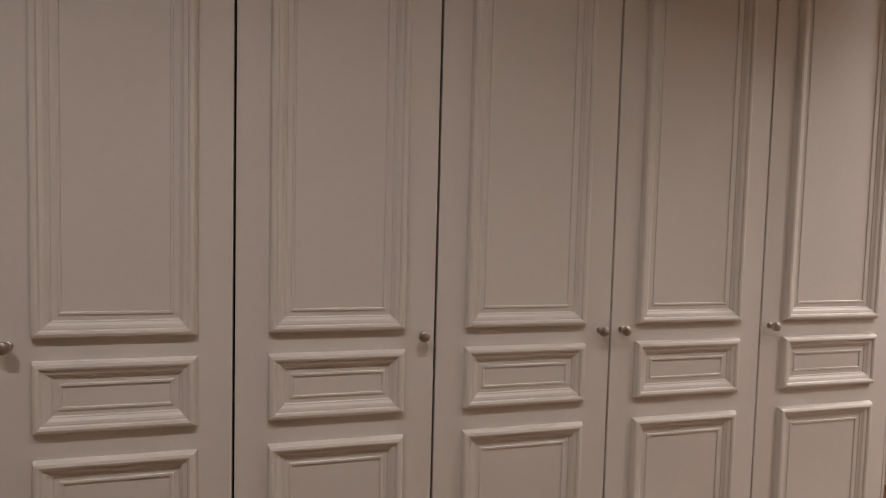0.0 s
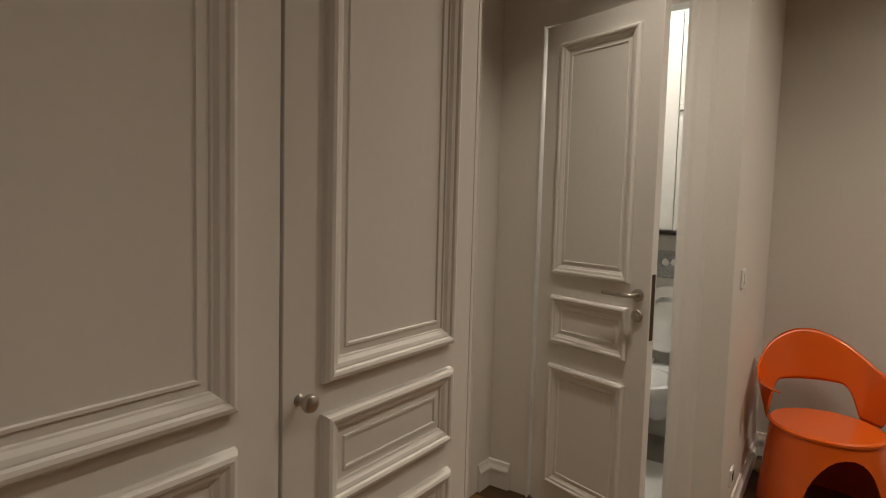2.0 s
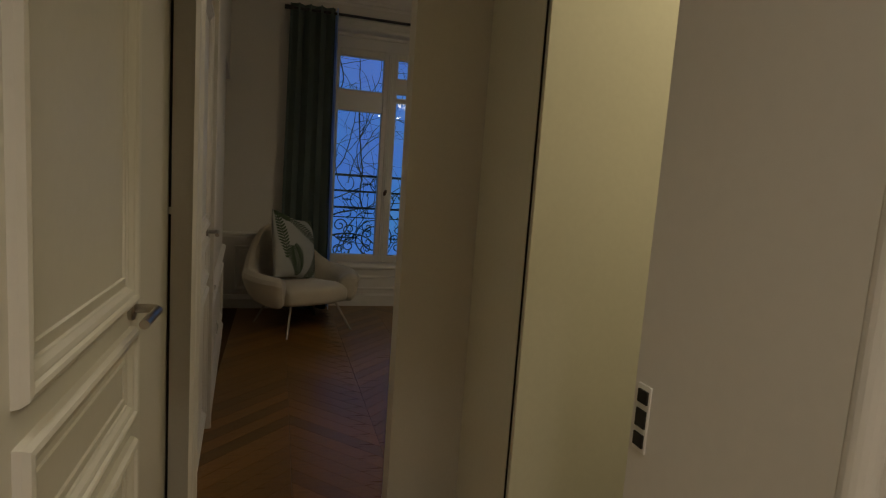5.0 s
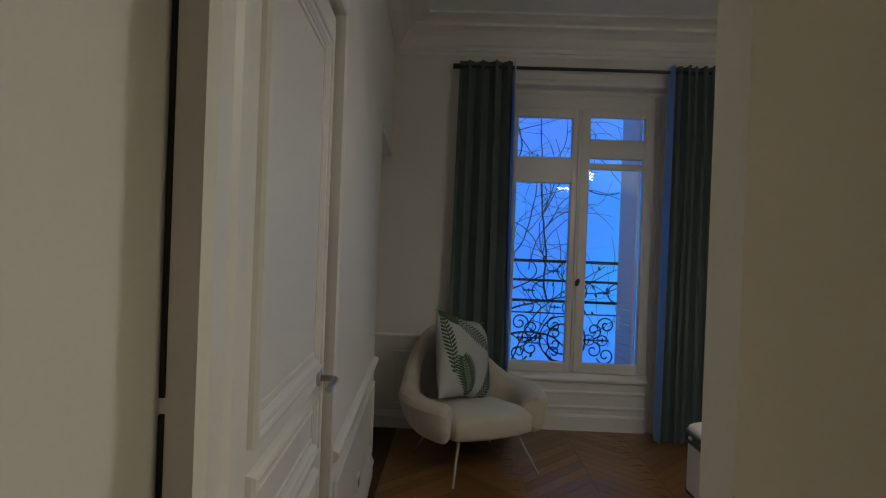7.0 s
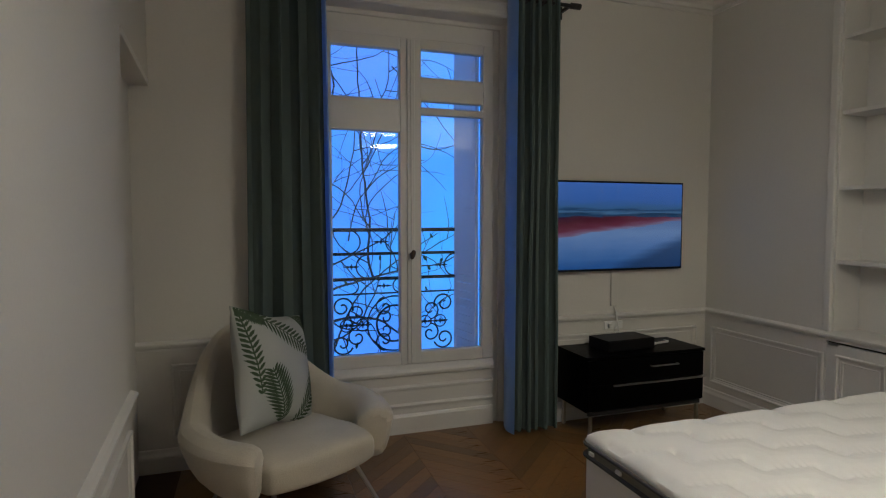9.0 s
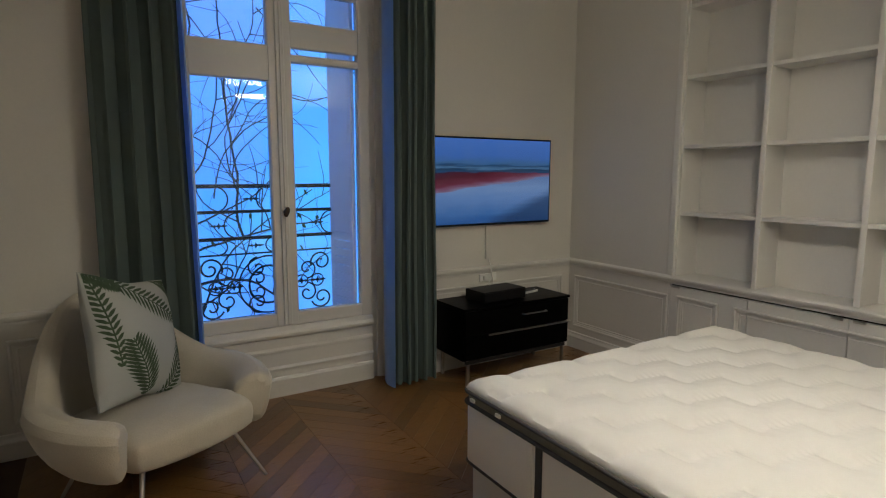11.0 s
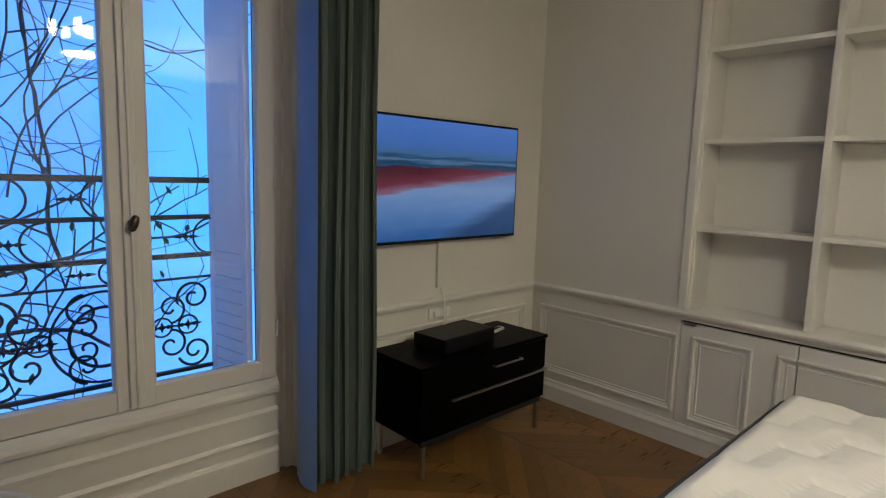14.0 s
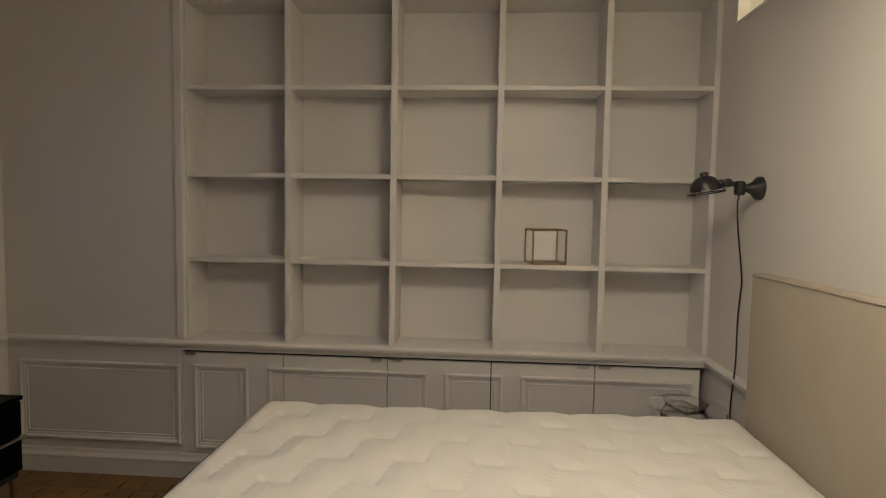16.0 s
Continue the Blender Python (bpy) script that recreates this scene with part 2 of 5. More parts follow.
# ---- structure ----
CH, CB = 3.10, 3.32
FLOORZ = -0.02
structure("floor", B((-2.3, 4.88, -2.3, 2.57, -0.20, FLOORZ), (1.95, 7.0, 2.57, 8.2, -0.20, FLOORZ)), JOINT, "dark wooden subfloor under the parquet", "floor")
structure("floor_dressing", B((3.47, 6.9, 2.57, 4.0, FLOORZ, 0.004)), BLACKTILE, "black tiled floor of the dressing recess", "floor")
structure("floor_toilet", B((3.53, 4.27, 1.24, 2.27, FLOORZ, 0.004)), PALETILE, "pale tiled floor of the toilet", "floor")
# shade under the bowl is painted in as a greyer floor piece
structure("floor_toilet_back", B((4.27, 4.8, 1.24, 2.27, FLOORZ, 0.004)), SHADED_TILE, "back of the toilet floor, shade under the bowl painted in as grey", "floor")
structure("floor_strip", B((3.40, 3.47, 2.57, 3.98, FLOORZ, 0.012), bevel=0.003), OAK, "oak threshold strip beside the tiles", "floor")
structure("ceiling_hall", B((-2.3, 4.9, -2.3, 2.57, CH, CH + 0.1)), CEIL, "white painted hall ceiling", "ceiling")
structure("ceiling_bedroom", B((1.9, 7.0, 2.47, 8.3, CB, CB + 0.1)), CEIL, "white painted bedroom ceiling", "ceiling")
# hall walls
structure("wall_hall_west", B((-2.3, -2.2, -2.3, 2.3, 0, CH)), WALL, "off-white painted hall wall", "wall")
structure("wall_hall_south", B((-2.2, 4.88, -2.3, -2.2, 0, CH)), WALL, "off-white painted hall wall", "wall")
structure("wall_hall_east", B((4.78, 4.88, -2.2, 1.18, 0, CH)), WALL, "off-white painted wall behind the orange chair", "wall")
structure("wall_closet_head", B((-2.2, 2.171, 1.585, 2.27, 2.50, CH), (-2.2, -0.719, 1.60, 2.27, 0, 2.50), (2.159, 2.171, 1.602, 2.27, 0, 2.50)), WALL, "white painted surround of the built-in closet", "wall")
structure("wall_toilet_side", B((3.53, 4.88, 1.18, 1.24, 0, CH)), WALL, "off-white painted wall stub", "wall")
structure("wall_toilet_front", B((3.46, 3.53, 1.18, 1.40, 0, CH), (3.46, 3.53, 2.05, 2.27, 0, CH), (3.46, 3.53, 1.40, 2.05, 2.31, CH)), WALL, "off-white painted wall round the toilet door", "wall")
structure("wall_toilet_back", B((4.78, 4.88, 1.24, 2.27, 0, CH)), WALL, "off-white painted toilet wall", "wall")
structure("wall_bedroom_door", B((-2.2, 2.41, 2.27, 2.57, 0, CH), (3.245, 7.0, 2.27, 2.57, 0, CH), (2.41, 3.245, 2.46, 2.57, 2.08, CH), (2.41, 3.245, 2.27, 2.46, 2.72, CH), (2.1, 7.0, 2.47, 2.57, CH, CB)), WALL, "off-white wall with the bedroom doorway", "wall")
# bedroom walls
WEST = pose(2.48, 4.08, 0, 0, 0, 3.1)
structure("wall_passage", B((2.10, 2.40, 2.57, 4.08, 0, CB), (2.40, 2.48, 4.04, 4.09, 0, CB)), WALL, "off-white passage wall behind the open door", "wall")
structure("wall_west", B((-0.4, 0, 0.98, 2.78, 0, CB), (-0.4, 0, 0.0, 0.98, 2.24, CB), (-0.4, -0.06, 0.0, 0.98, 0, 2.24), (-0.4, 0, 2.78, 3.9, 2.26, CB), (-0.4, -0.10, 2.78, 3.9, 0, 2.26)), WALL, "off-white bedroom wall with a shallow niche", "wall").matrix_basis = WEST
structure("wall_north", B((1.95, 3.17, 7.85, 8.2, 0, CB), (4.54, 6.9, 7.85, 8.2, 0, CB), (3.17, 4.54, 7.85, 8.2, 2.84, CB)), WALL, "off-white bedroom wall round the tall window", "wall")
structure("wall_east", B((6.25, 6.9, 6.86, 7.85, 0, CB), (6.60, 6.9, 4.05, 6.86, 0, CB)), WALL, "off-white bedroom wall beside the bookcase", "wall")
structure("wall_partition", B((3.20, 5.30, 3.95, 4.05, 0, 2.39), (3.20, 5.30, 3.95, 4.05, 2.95, CB), (3.20, 4.2, 3.95, 4.05, 2.39, 2.95), (6.10, 6.9, 3.95, 4.05, 0, CB), (5.30, 6.10, 3.95, 4.05, 0, 2.39), (5.30, 6.10, 3.95, 4.05, 2.95, CB)), WALL, "off-white partition wall behind the bed head", "wall")
structure("wall_dressing_end", B((6.9, 7.0, 2.57, 4.05, 0, CB)), WALL, "off-white dressing wall", "wall")
bm = bmesh.new()
strip(bm, (2.27, 7.85), (6.25, 7.85), (0, -1), CORNICE)
strip(bm, (6.25, 7.85), (6.25, 4.05), (-1, 0), CORNICE)
strip(bm, (6.25, 4.05), (3.2, 4.05), (0, 1), CORNICE)
strip(bm, (2.40, 2.57), (2.40, 4.08), (1, 0), CORNICE)
structure("trim_cornice", bm, TRIM, "white stepped plaster cornice round the ceiling", "cornice")
bm = bmesh.new()
for p0, p1, out in (((2.05, 7.85), (3.10, 7.85), (0, -1)), ((4.60, 7.85), (6.25, 7.85), (0, -1)), ((6.25, 7.85), (6.25, 6.83), (-1, 0)), ((2.164, 2.27), (2.315, 2.27), (0, -1)), ((3.34, 2.27), (3.46, 2.27), (0, -1)), ((3.46, 2.27), (3.46, 2.15), (-1, 0)), ((3.46, 1.18), (4.78, 1.18), (0, -1)), ((4.78, 1.18), (4.78, -2.2), (-1, 0)), ((5.73, 4.05), (3.2, 4.05), (0, 1)), ((2.40, 3.3), (2.40, 3.98), (1, 0))):
    strip(bm, p0, p1, out, BASE)
structure("baseboard", bm, TRIM, "white moulded baseboard", "baseboard")
bm = bmesh.new()
for p0, p1, out in (((2.05, 7.85), (3.12, 7.85), (0, -1)), ((4.58, 7.85), (6.25, 7.85), (0, -1)), ((6.25, 7.85), (6.25, 4.05), (-1, 0)), ((6.25, 4.05), (5.74, 4.05), (0, 1))):
    strip(bm, p0, p1, out, RAIL)
structure("trim_chair_rail", bm, TRIM, "white moulded chair rail", "chair rail")


def wainscot(name, m, panels):
    bm = bmesh.new()
    for x0, x1, z0, z1 in panels:
        ring(bm, x0, x1, z0, z1, SLIM)
    ob = structure(name, bm, TRIM, "white picture-frame moulding of the wainscot", "panel moulding")
    ob.matrix_basis = m


wainscot("trim_wainscot_east", pose(6.25, 7.85, 0, 0, 0, -90), [(0.07, 1.0, 0.19, 0.635)])
wainscot("trim_wainscot_north", pose(0, 7.85, 0), [(4.62, 6.16, 0.19, 0.635), (2.36, 3.04, 0.19, 0.635)])
wainscot("trim_wainscot_west", WEST @ pose(0, 0, 0, 0, 0, 90), [(1.16, 2.70, 0.19, 0.635)])
for name, prof, a, b in (("baseboard_west", BASE, 1.09, 2.78), ("trim_rail_west", RAIL, 1.09, 2.78), ("trim_cornice_west", CORNICE, 0.0, 3.8)):
    structure(name, strip(bmesh.new(), (0, a), (0, b), (1, 0), prof), TRIM, "white moulded wall trim", "moulding").matrix_basis = WEST


def leaf(ob, w, h, panels, t=0.04, inset=0.088, name="leaf"):
    """A panelled door leaf in its own frame: hinge side at x = 0, front towards -y."""
    bm = B((0.002, w - 0.002, 0, t, 0.008, h), bevel=0.002)
    slab = part(name, bm, LEAF, ob)
    for z0, z1 in panels:
        part("panel_moulding", ring(bmesh.new(), inset, w - inset, z0, z1, PANEL), LEAF, slab)
    return slab


def casing(name, m, w, h, sides=(True, True), label="white moulded door casing", prof=CASING):
    """A door surround in the wall's frame, opening from x = 0 to w."""
    bm = bmesh.new()
    loops = []
    for u, p in prof:
        loops.append([bm.verts.new(v) for v in ((-u, -p, 0), (-u, -p, h + u), (w + u, -p, h + u), (w + u, -p, 0))])
    for a, b in zip(loops, loops[1:]):
        for k in range(3):
            if (k < 2 and not sides[0]) or (k == 2 and not sides[1]):
                continue
            bm.faces.new((a[k], b[k], b[k + 1], a[k + 1]))
    ob = structure(name, bm, TRIM, label, "door casing")
    ob.matrix_basis = m
    return ob


def knob(parent, x, z, y=0.0):
    m = Matrix.Translation((x, y, z)) @ pose(0, 0, 0, 90)
    return part("knob", lathe(bmesh.new(), [(0.011, 0), (0.011, 0.003), (0.006, 0.006), (0.006, 0.016), (0.011, 0.019), (0.0155, 0.023), (0.017, 0.029), (0.015, 0.035), (0.009, 0.039), (0.001, 0.040)], 20, m), NICKEL, parent, "round brushed nickel knob", smooth=True)


def lever(parent, x, z, way, y=0.0, lock=True):
    """A lever handle with a round rose; way is +1 or -1 along x."""
    m = Matrix.Translation((x, y, z)) @ pose(0, 0, 0, 90)
    h = part("handle", lathe(bmesh.new(), [(0.026, 0), (0.026, 0.007), (0.023, 0.010), (0.011, 0.010), (0.011, 0.012)], 28, m), NICKEL, parent, "brushed nickel lever handle", smooth=True)
    pts = [(x, y - 0.008, z), (x, y - 0.040, z), (x + way * 0.006, y - 0.052, z), (x + way * 0.018, y - 0.057, z), (x + way * 0.07, y - 0.055, z), (x + way * 0.135, y - 0.055, z)]
    part("lever", tube(bmesh.new(), pts, 0.0095, 14), NICKEL, h, smooth=True)
    if lock:
        m = Matrix.Translation((x, y, z - 0.085)) @ pose(0, 0, 0, 90)
        part("lock_rose", lathe(bmesh.new(), [(0.026, 0), (0.026, 0.007), (0.023, 0.010), (0.009, 0.010), (0.009, 0.014), (0.001, 0.014)], 28, m), NICKEL, parent, "round nickel lock rose", smooth=True)
    return h


DOORP = [(1.108, 2.40), (0.866, 1.052), (0.13, 0.80)]
SEAMS = [-0.716, -0.155, 0.403, 0.98, 1.56, 2.158]
for n in range(5):
    x0, x1 = SEAMS[n], SEAMS[n + 1]
    d = thing("closet_door", "tall white panelled closet door with a nickel knob, closed", "closet door", pose(x0 + 0.001, 1.60, 0), "row of closet doors")
    leaf(d, x1 - x0 - 0.003, 2.49, DOORP)
    knob(d, (0.038 if n in (0, 3, 4) else x1 - x0 - 0.040), 1.092)
# sheet added behind the doors to paint the seams as dark as shade
structure("closet_inside_shade", B((-0.8, 2.14, 1.66, 1.70, 0, 2.50)), GAP_SHADE, "dark sheet behind the closet doors, painted as the shade in their seams", "closet")

# toilet door, ajar towards the hall
TP = [(1.14, 2.20), (0.815, 1.04), (0.13, 0.712)]
casing("trim_toilet_casing", pose(3.46, 2.05, 0, 0, 0, -90), 0.65, 2.31, (False, True))
structure("trim_toilet_lining", B((3.455, 3.535, 2.045, 2.055, 0, 2.31), (3.455, 3.535, 1.395, 1.405, 0, 2.31), (3.455, 3.535, 1.405, 2.045, 2.30, 2.312)), TRIM, "white door lining", "door lining")
d = thing("door_toilet", "white panelled toilet door standing ajar", "door", pose(3.455, 2.03, 0, 0, 0, -90 - 18), kind="structure")
leaf(d, 0.612, 2.29, TP, inset=0.095)
lever(d, 0.556, 1.100, -1)
part("lock_plate", B((0.6105, 0.6125, 0.008, 0.030, 0.92, 1.19), bevel=0.0005), BRONZE, d, "dark bronze lock plate on the door edge")

# bedroom door, open into the passage
structure("trim_bedroom_corner", lathe(bmesh.new(), [(0.016, 0), (0.016, 2.72)], 20, pose(3.251, 2.276, 0)), TRIM, "white rounded corner of the doorway reveal", "corner bead")
structure("trim_bedroom_lining", B((3.237, 3.247, 2.28, 2.575, 0, 2.72), (2.403, 2.413, 2.265, 2.575, 0, 2.72), (2.413, 3.237, 2.455, 2.575, 2.07, 2.082)), TRIM, "white door lining", "door lining")
d = thing("door_bedroom", "white panelled bedroom door standing wide open", "door", pose(2.465, 2.58, 0, 0, 0, 90), kind="structure")
leaf(d, 0.755, 2.06, [(1.11, 1.96), (0.858, 1.061), (0.13, 0.814)], inset=0.095)
lever(d, 0.655, 1.10, -1)
d = thing("door_side", "white panelled side door, closed", "door", WEST @ pose(-0.012, 0.045, 0, 0, 0, 90), kind="structure")
leaf(d, 0.92, 2.22, [(1.11, 2.12), (0.858, 1.061), (0.13, 0.814)], inset=0.12)
lever(d, 0.82, 1.08, -1, lock=False)
casing("trim_side_casing", WEST @ pose(0, 0.0, 0, 0, 0, 90), 0.98, 2.24)

# dark strips on the wall face paint the shade of the hinge gap
structure("trim_side_gap_shade", B((2.402, 2.409, 4.034, 4.041, 0.02, 1.235), (2.402, 2.409, 4.034, 4.041, 1.26, 2.2)), GAP_SHADE, "dark strip painted as the shade in the side door hinge gap", "gap")

# dressing cabinet
d = thing("dressing_cabinet", "tall cream lacquered cabinet with a plain door", "cabinet")
body = part("body", B((3.48, 4.95, 3.50, 3.948, 0.075, 2.598)), CREAM, d)
part("plinth", B((3.49, 4.95, 3.515, 3.94, 0.004, 0.075)), CREAM, d)
# dark strip proud of the body, painted as the shadow line
part("gap", B((3.4788, 3.484, 3.4905, 3.4935, 0.085, 2.58)), GAP_SHADE, d, "dark strip painted as the shadow gap beside the door")
part("door", B((3.484, 4.20, 3.472, 3.490, 0.085, 2.58), bevel=0.002), CREAM, d)
part("door", B((4.204, 4.90, 3.472, 3.490, 0.085, 2.58), bevel=0.002), CREAM, d)

# bookcase and base cabinets
YS = [6.82, 6.252, 5.686, 5.133, 4.595, 4.06]
ZS = [0.784, 1.213, 1.672, 2.133, 2.59, 3.03]
d = thing("bookcase", "built-in white bookcase of open square compartments", "bookcase")
part("back", B((6.478, 6.598, 4.055, 6.855, 0.76, 3.05)), TRIM, d)
for y in YS:
    w = 0.016
    part("divider", B((6.262, 6.478, y - w, min(y + w, 6.858), 0.776, 3.05), bevel=0.0015), TRIM, d)
for k in range(5):
    for z in ZS[1:]:
        part("shelf", B((6.268, 6.478, YS[k + 1] + 0.016, YS[k] - 0.016, z - 0.012, z + 0.012), bevel=0.0015), TRIM, d)
part("side_trim", B((6.235, 6.262, 6.815, 6.862, 0.776, 3.05), bevel=0.006), TRIM, d)
part("ledge", B((6.25, 6.478, 4.055, 6.858, 0.752, 0.775), bevel=0.002), TRIM, d)
for k in range(5):
    d = thing("base_cabinet", "low white cabinet with a moulded door under the bookcase", "cabinet", pose(6.25, YS[k] + 0.02, 0, 0, 0, -90), "base cabinets")
    w = YS[k] - YS[k + 1]
    # body coloured near-black so the gaps round the door look shaded
    part("body", B((0.0, w, 0.022, 0.33, 0.0, 0.752)), GAP_SHADE, d, "carcass behind the door, painted dark for the shade in the gaps")
    door = part("door", B((0.003, w - 0.003, 0.0, 0.02, 0.141, 0.703), bevel=0.001), LEAF, d)
    for a, b in ((6.77, 6.467), (6.356, 5.49), (5.40, 5.09), (5.0, 4.12)):
        u0, u1 = YS[k] + 0.02 - a, YS[k] + 0.02 - b
        if u1 < 0.03 or u0 > w - 0.03:
            continue
        halves = ((0.003, w - 0.003, 0.0, 0.40), (0.003, w - 0.003, 0.40, 0.8)) if u0 < 0.003 and u1 > w - 0.003 else ((0.003, w - 0.003, 0.0, 0.8),)
        for a0, a1, z0, z1 in halves:
            bm = ring(bmesh.new(), u0, u1, 0.17, 0.640, SLIM)
            for at, n in (((a0, 0, 0), (-1, 0, 0)), ((a1, 0, 0), (1, 0, 0)), ((0, 0, z0), (0, 0, -1)), ((0, 0, z1), (0, 0, 1))):
                bmesh.ops.bisect_plane(bm, geom=bm.verts[:] + bm.edges[:] + bm.faces[:], plane_co=at, plane_no=n, clear_outer=True)
            part("panel_moulding", bm, LEAF, door)
    x = (0.05 if k in (0, 2, 4) else w - 0.06)
    part("pull", B((x - 0.03, x + 0.03, -0.010, 0.004, 0.691, 0.705), bevel=0.002), NICKEL, door, "flat nickel edge pull")
    part("base", strip(bmesh.new(), (0, 0), (w, 0), (0, -1), BASE), TRIM, d)
    if k == 0:
        part("stile", B((-0.021, -0.001, 0.0, 0.02, 0.0, 0.752)), TRIM, d)

# ---- bedroom things ----


def quilt(x0, x1, y0, y1, z):
    """The stitched top of a mattress: rows of short tucks joined by S-shaped seams."""
    nx, ny = 240, 280
    xs, ys = np.linspace(x0, x1, nx), np.linspace(y0, y1, ny)
    X, Y = np.meshgrid(xs, ys, indexing="ij")
    P, L = 0.185, 0.135
    # one chain of seams: a straight tuck along y, then a steep S to the next row
    fr = np.linspace(0, 1, 24, endpoint=False)
    bend = np.clip((fr - 0.62) / 0.38, 0, 1)
    rise = bend * bend * (3 - 2 * bend)
    near_tuck = np.full(X.shape, 9.0)
    near_bend = np.full(X.shape, 9.0)
    row = np.floor(Y / L)
    yl = Y - row * L
    xl = X + P * row
    xl = xl - 2 * P * np.round(xl / (2 * P))
    for step in (-2, -1, 0, 1, 2):
        for n in (-2, -1, 0, 1, 2):
            for f, up, curved in zip(fr, rise, bend > 0):
                d2 = (xl - (2 * P * n - P * (step + up))) ** 2 + (yl - L * (step + f)) ** 2
                if curved:
                    near_bend = np.minimum(near_bend, d2)
                else:
                    near_tuck = np.minimum(near_tuck, d2)
    near_tuck, near_bend = np.sqrt(near_tuck), np.sqrt(near_bend)
    dist = np.minimum(near_tuck, near_bend + 0.012)
    h = 0.017 * np.clip(dist / 0.08, 0, 1) ** 0.8 - 0.012 * np.exp(-((near_tuck / 0.017) ** 2)) - 0.003 * np.exp(-((near_bend / 0.009) ** 2))
    edge = np.minimum(np.minimum(X - x0, x1 - X), np.minimum(Y - y0, y1 - Y))
    k = np.clip(edge / 0.05, 0, 1)
    drop = 0.028 * (1 - np.sqrt(np.clip(1 - (1 - k) ** 2, 0, 1)))
    wave = 0.006 * np.sin(Y * 3.1 + 0.5) * np.sin(X * 2.3)
    Z = z + h * k - drop + wave
    verts = np.stack([X, Y, Z], -1).reshape(-1, 3)
    rim = [i * ny for i in range(nx)] + [(nx - 1) * ny + j for j in range(1, ny)] + [i * ny + ny - 1 for i in range(nx - 2, -1, -1)] + [j for j in range(ny - 2, 0, -1)]
    faces = [(i * ny + j, (i + 1) * ny + j, (i + 1) * ny + j + 1, i * ny + j + 1) for i in range(nx - 1) for j in range(ny - 1)]
    low = verts[rim].copy()
    low[:, 2] = z - 0.036
    n0 = len(verts)
    faces += [(rim[a], n0 + a, n0 + (a + 1) % len(rim), rim[(a + 1) % len(rim)]) for a in range(len(rim))]
    faces.append(tuple(range(n0, n0 + len(rim))))
    bm = bmesh.new()
    vs = [bm.verts.new(v) for v in np.concatenate([verts, low]).tolist()]
    for f in faces:
        bm.faces.new([vs[i] for i in f])
    return bm


def rim_tube(bm, x0, x1, y0, y1, z, r, corner=0.05):
    pts = []
    for cx, cy, a0 in ((x1 - corner, y1 - corner, 0), (x0 + corner, y1 - corner, 90), (x0 + corner, y0 + corner, 180), (x1 - corner, y0 + corner, 270)):
        for k in range(6):
            a = radians(a0 + 18 * k)
            pts.append((cx + corner * math.cos(a), cy + corner * math.sin(a), z))
    pts.append(pts[0])
    return tube(bm, pts, r, 8)


def rounded(bm, x0, x1, y0, y1, z0, z1, corner=0.05, soft=0.01):
    """A slab with rounded upright corners and softened edges."""
    made = bmesh.ops.create_cube(bm, size=1, matrix=Matrix.LocRotScale(((x0 + x1) / 2, (y0 + y1) / 2, (z0 + z1) / 2), None, (x1 - x0, y1 - y0, z1 - z0)))
    ups = [e for e in {e for v in made["verts"] for e in v.link_edges} if abs(e.verts[0].co.z - e.verts[1].co.z) > 0.5 * (z1 - z0)]
    out = bmesh.ops.bevel(bm, geom=ups, offset=corner, segments=6, affect="EDGES", profile=0.5)
    if soft:
        flat = [e for e in bm.edges if e.is_valid and len(e.link_faces) == 2 and abs(e.verts[0].co.z - e.verts[1].co.z) < 1e-5 and e.calc_face_angle(0) > 1]
        bmesh.ops.bevel(bm, geom=flat, offset=soft, segments=2, affect="EDGES", profile=0.5)
    return bm


BX0, BX1, BY0, BY1 = 4.05, 5.73, 4.125, 6.17
d = thing("bed", "wide bare bed with a white quilted mattress topper", "bed")
part("base", rounded(bmesh.new(), BX0 + 0.02, BX1 - 0.02, BY0, BY1 - 0.02, 0.06, 0.285, 0.04, 0.008), MATGREY, d, "grey fabric bed base", smooth=True)
for x in (BX0 + 0.12, BX1 - 0.12):
    for y in (BY0 + 0.12, BY1 - 0.12):
        part("leg", lathe(bmesh.new(), [(0.022, 0), (0.026, 0.065)], 16, pose(x, y, 0)), BLACK, d)
core = part("mattress", rounded(bmesh.new(), BX0, BX1, BY0, BY1, 0.295, 0.565, 0.05, 0.015), TICKING, d, "cream mattress with charcoal piping", smooth=True)
part("piping", rim_tube(bmesh.new(), BX0, BX1, BY0, BY1, 0.301, 0.006), PIPING, core, smooth=True)
part("piping", rim_tube(bmesh.new(), BX0, BX1, BY0, BY1, 0.558, 0.006), PIPING, core, smooth=True)
for y in (4.85, 5.72):
    for dy in (-0.028, 0.022):
        part("strap", B((BX0 - 0.006, BX0 + 0.004, y + dy - 0.016, y + dy + 0.016, 0.31, 0.553), bevel=0.002), PIPING if dy < 0 else TICKING, core, "vertical carrying strap")
for x in (4.5, 5.28):
    part("strap", B((x - 0.016, x + 0.016, BY1 - 0.004, BY1 + 0.006, 0.31, 0.553), bevel=0.002), PIPING, core)
band = part("zip_band", rounded(bmesh.new(), BX0 + 0.003, BX1 - 0.003, BY0 + 0.004, BY1 - 0.003, 0.553, 0.605, 0.05, 0), ZIPBAND, d, "olive grey zip band under the topper")
part("piping", rim_tube(bmesh.new(), BX0 - 0.006, BX1 + 0.006, BY0, BY1 + 0.006, 0.557, 0.006), PIPING, band, "charcoal piping", smooth=True)
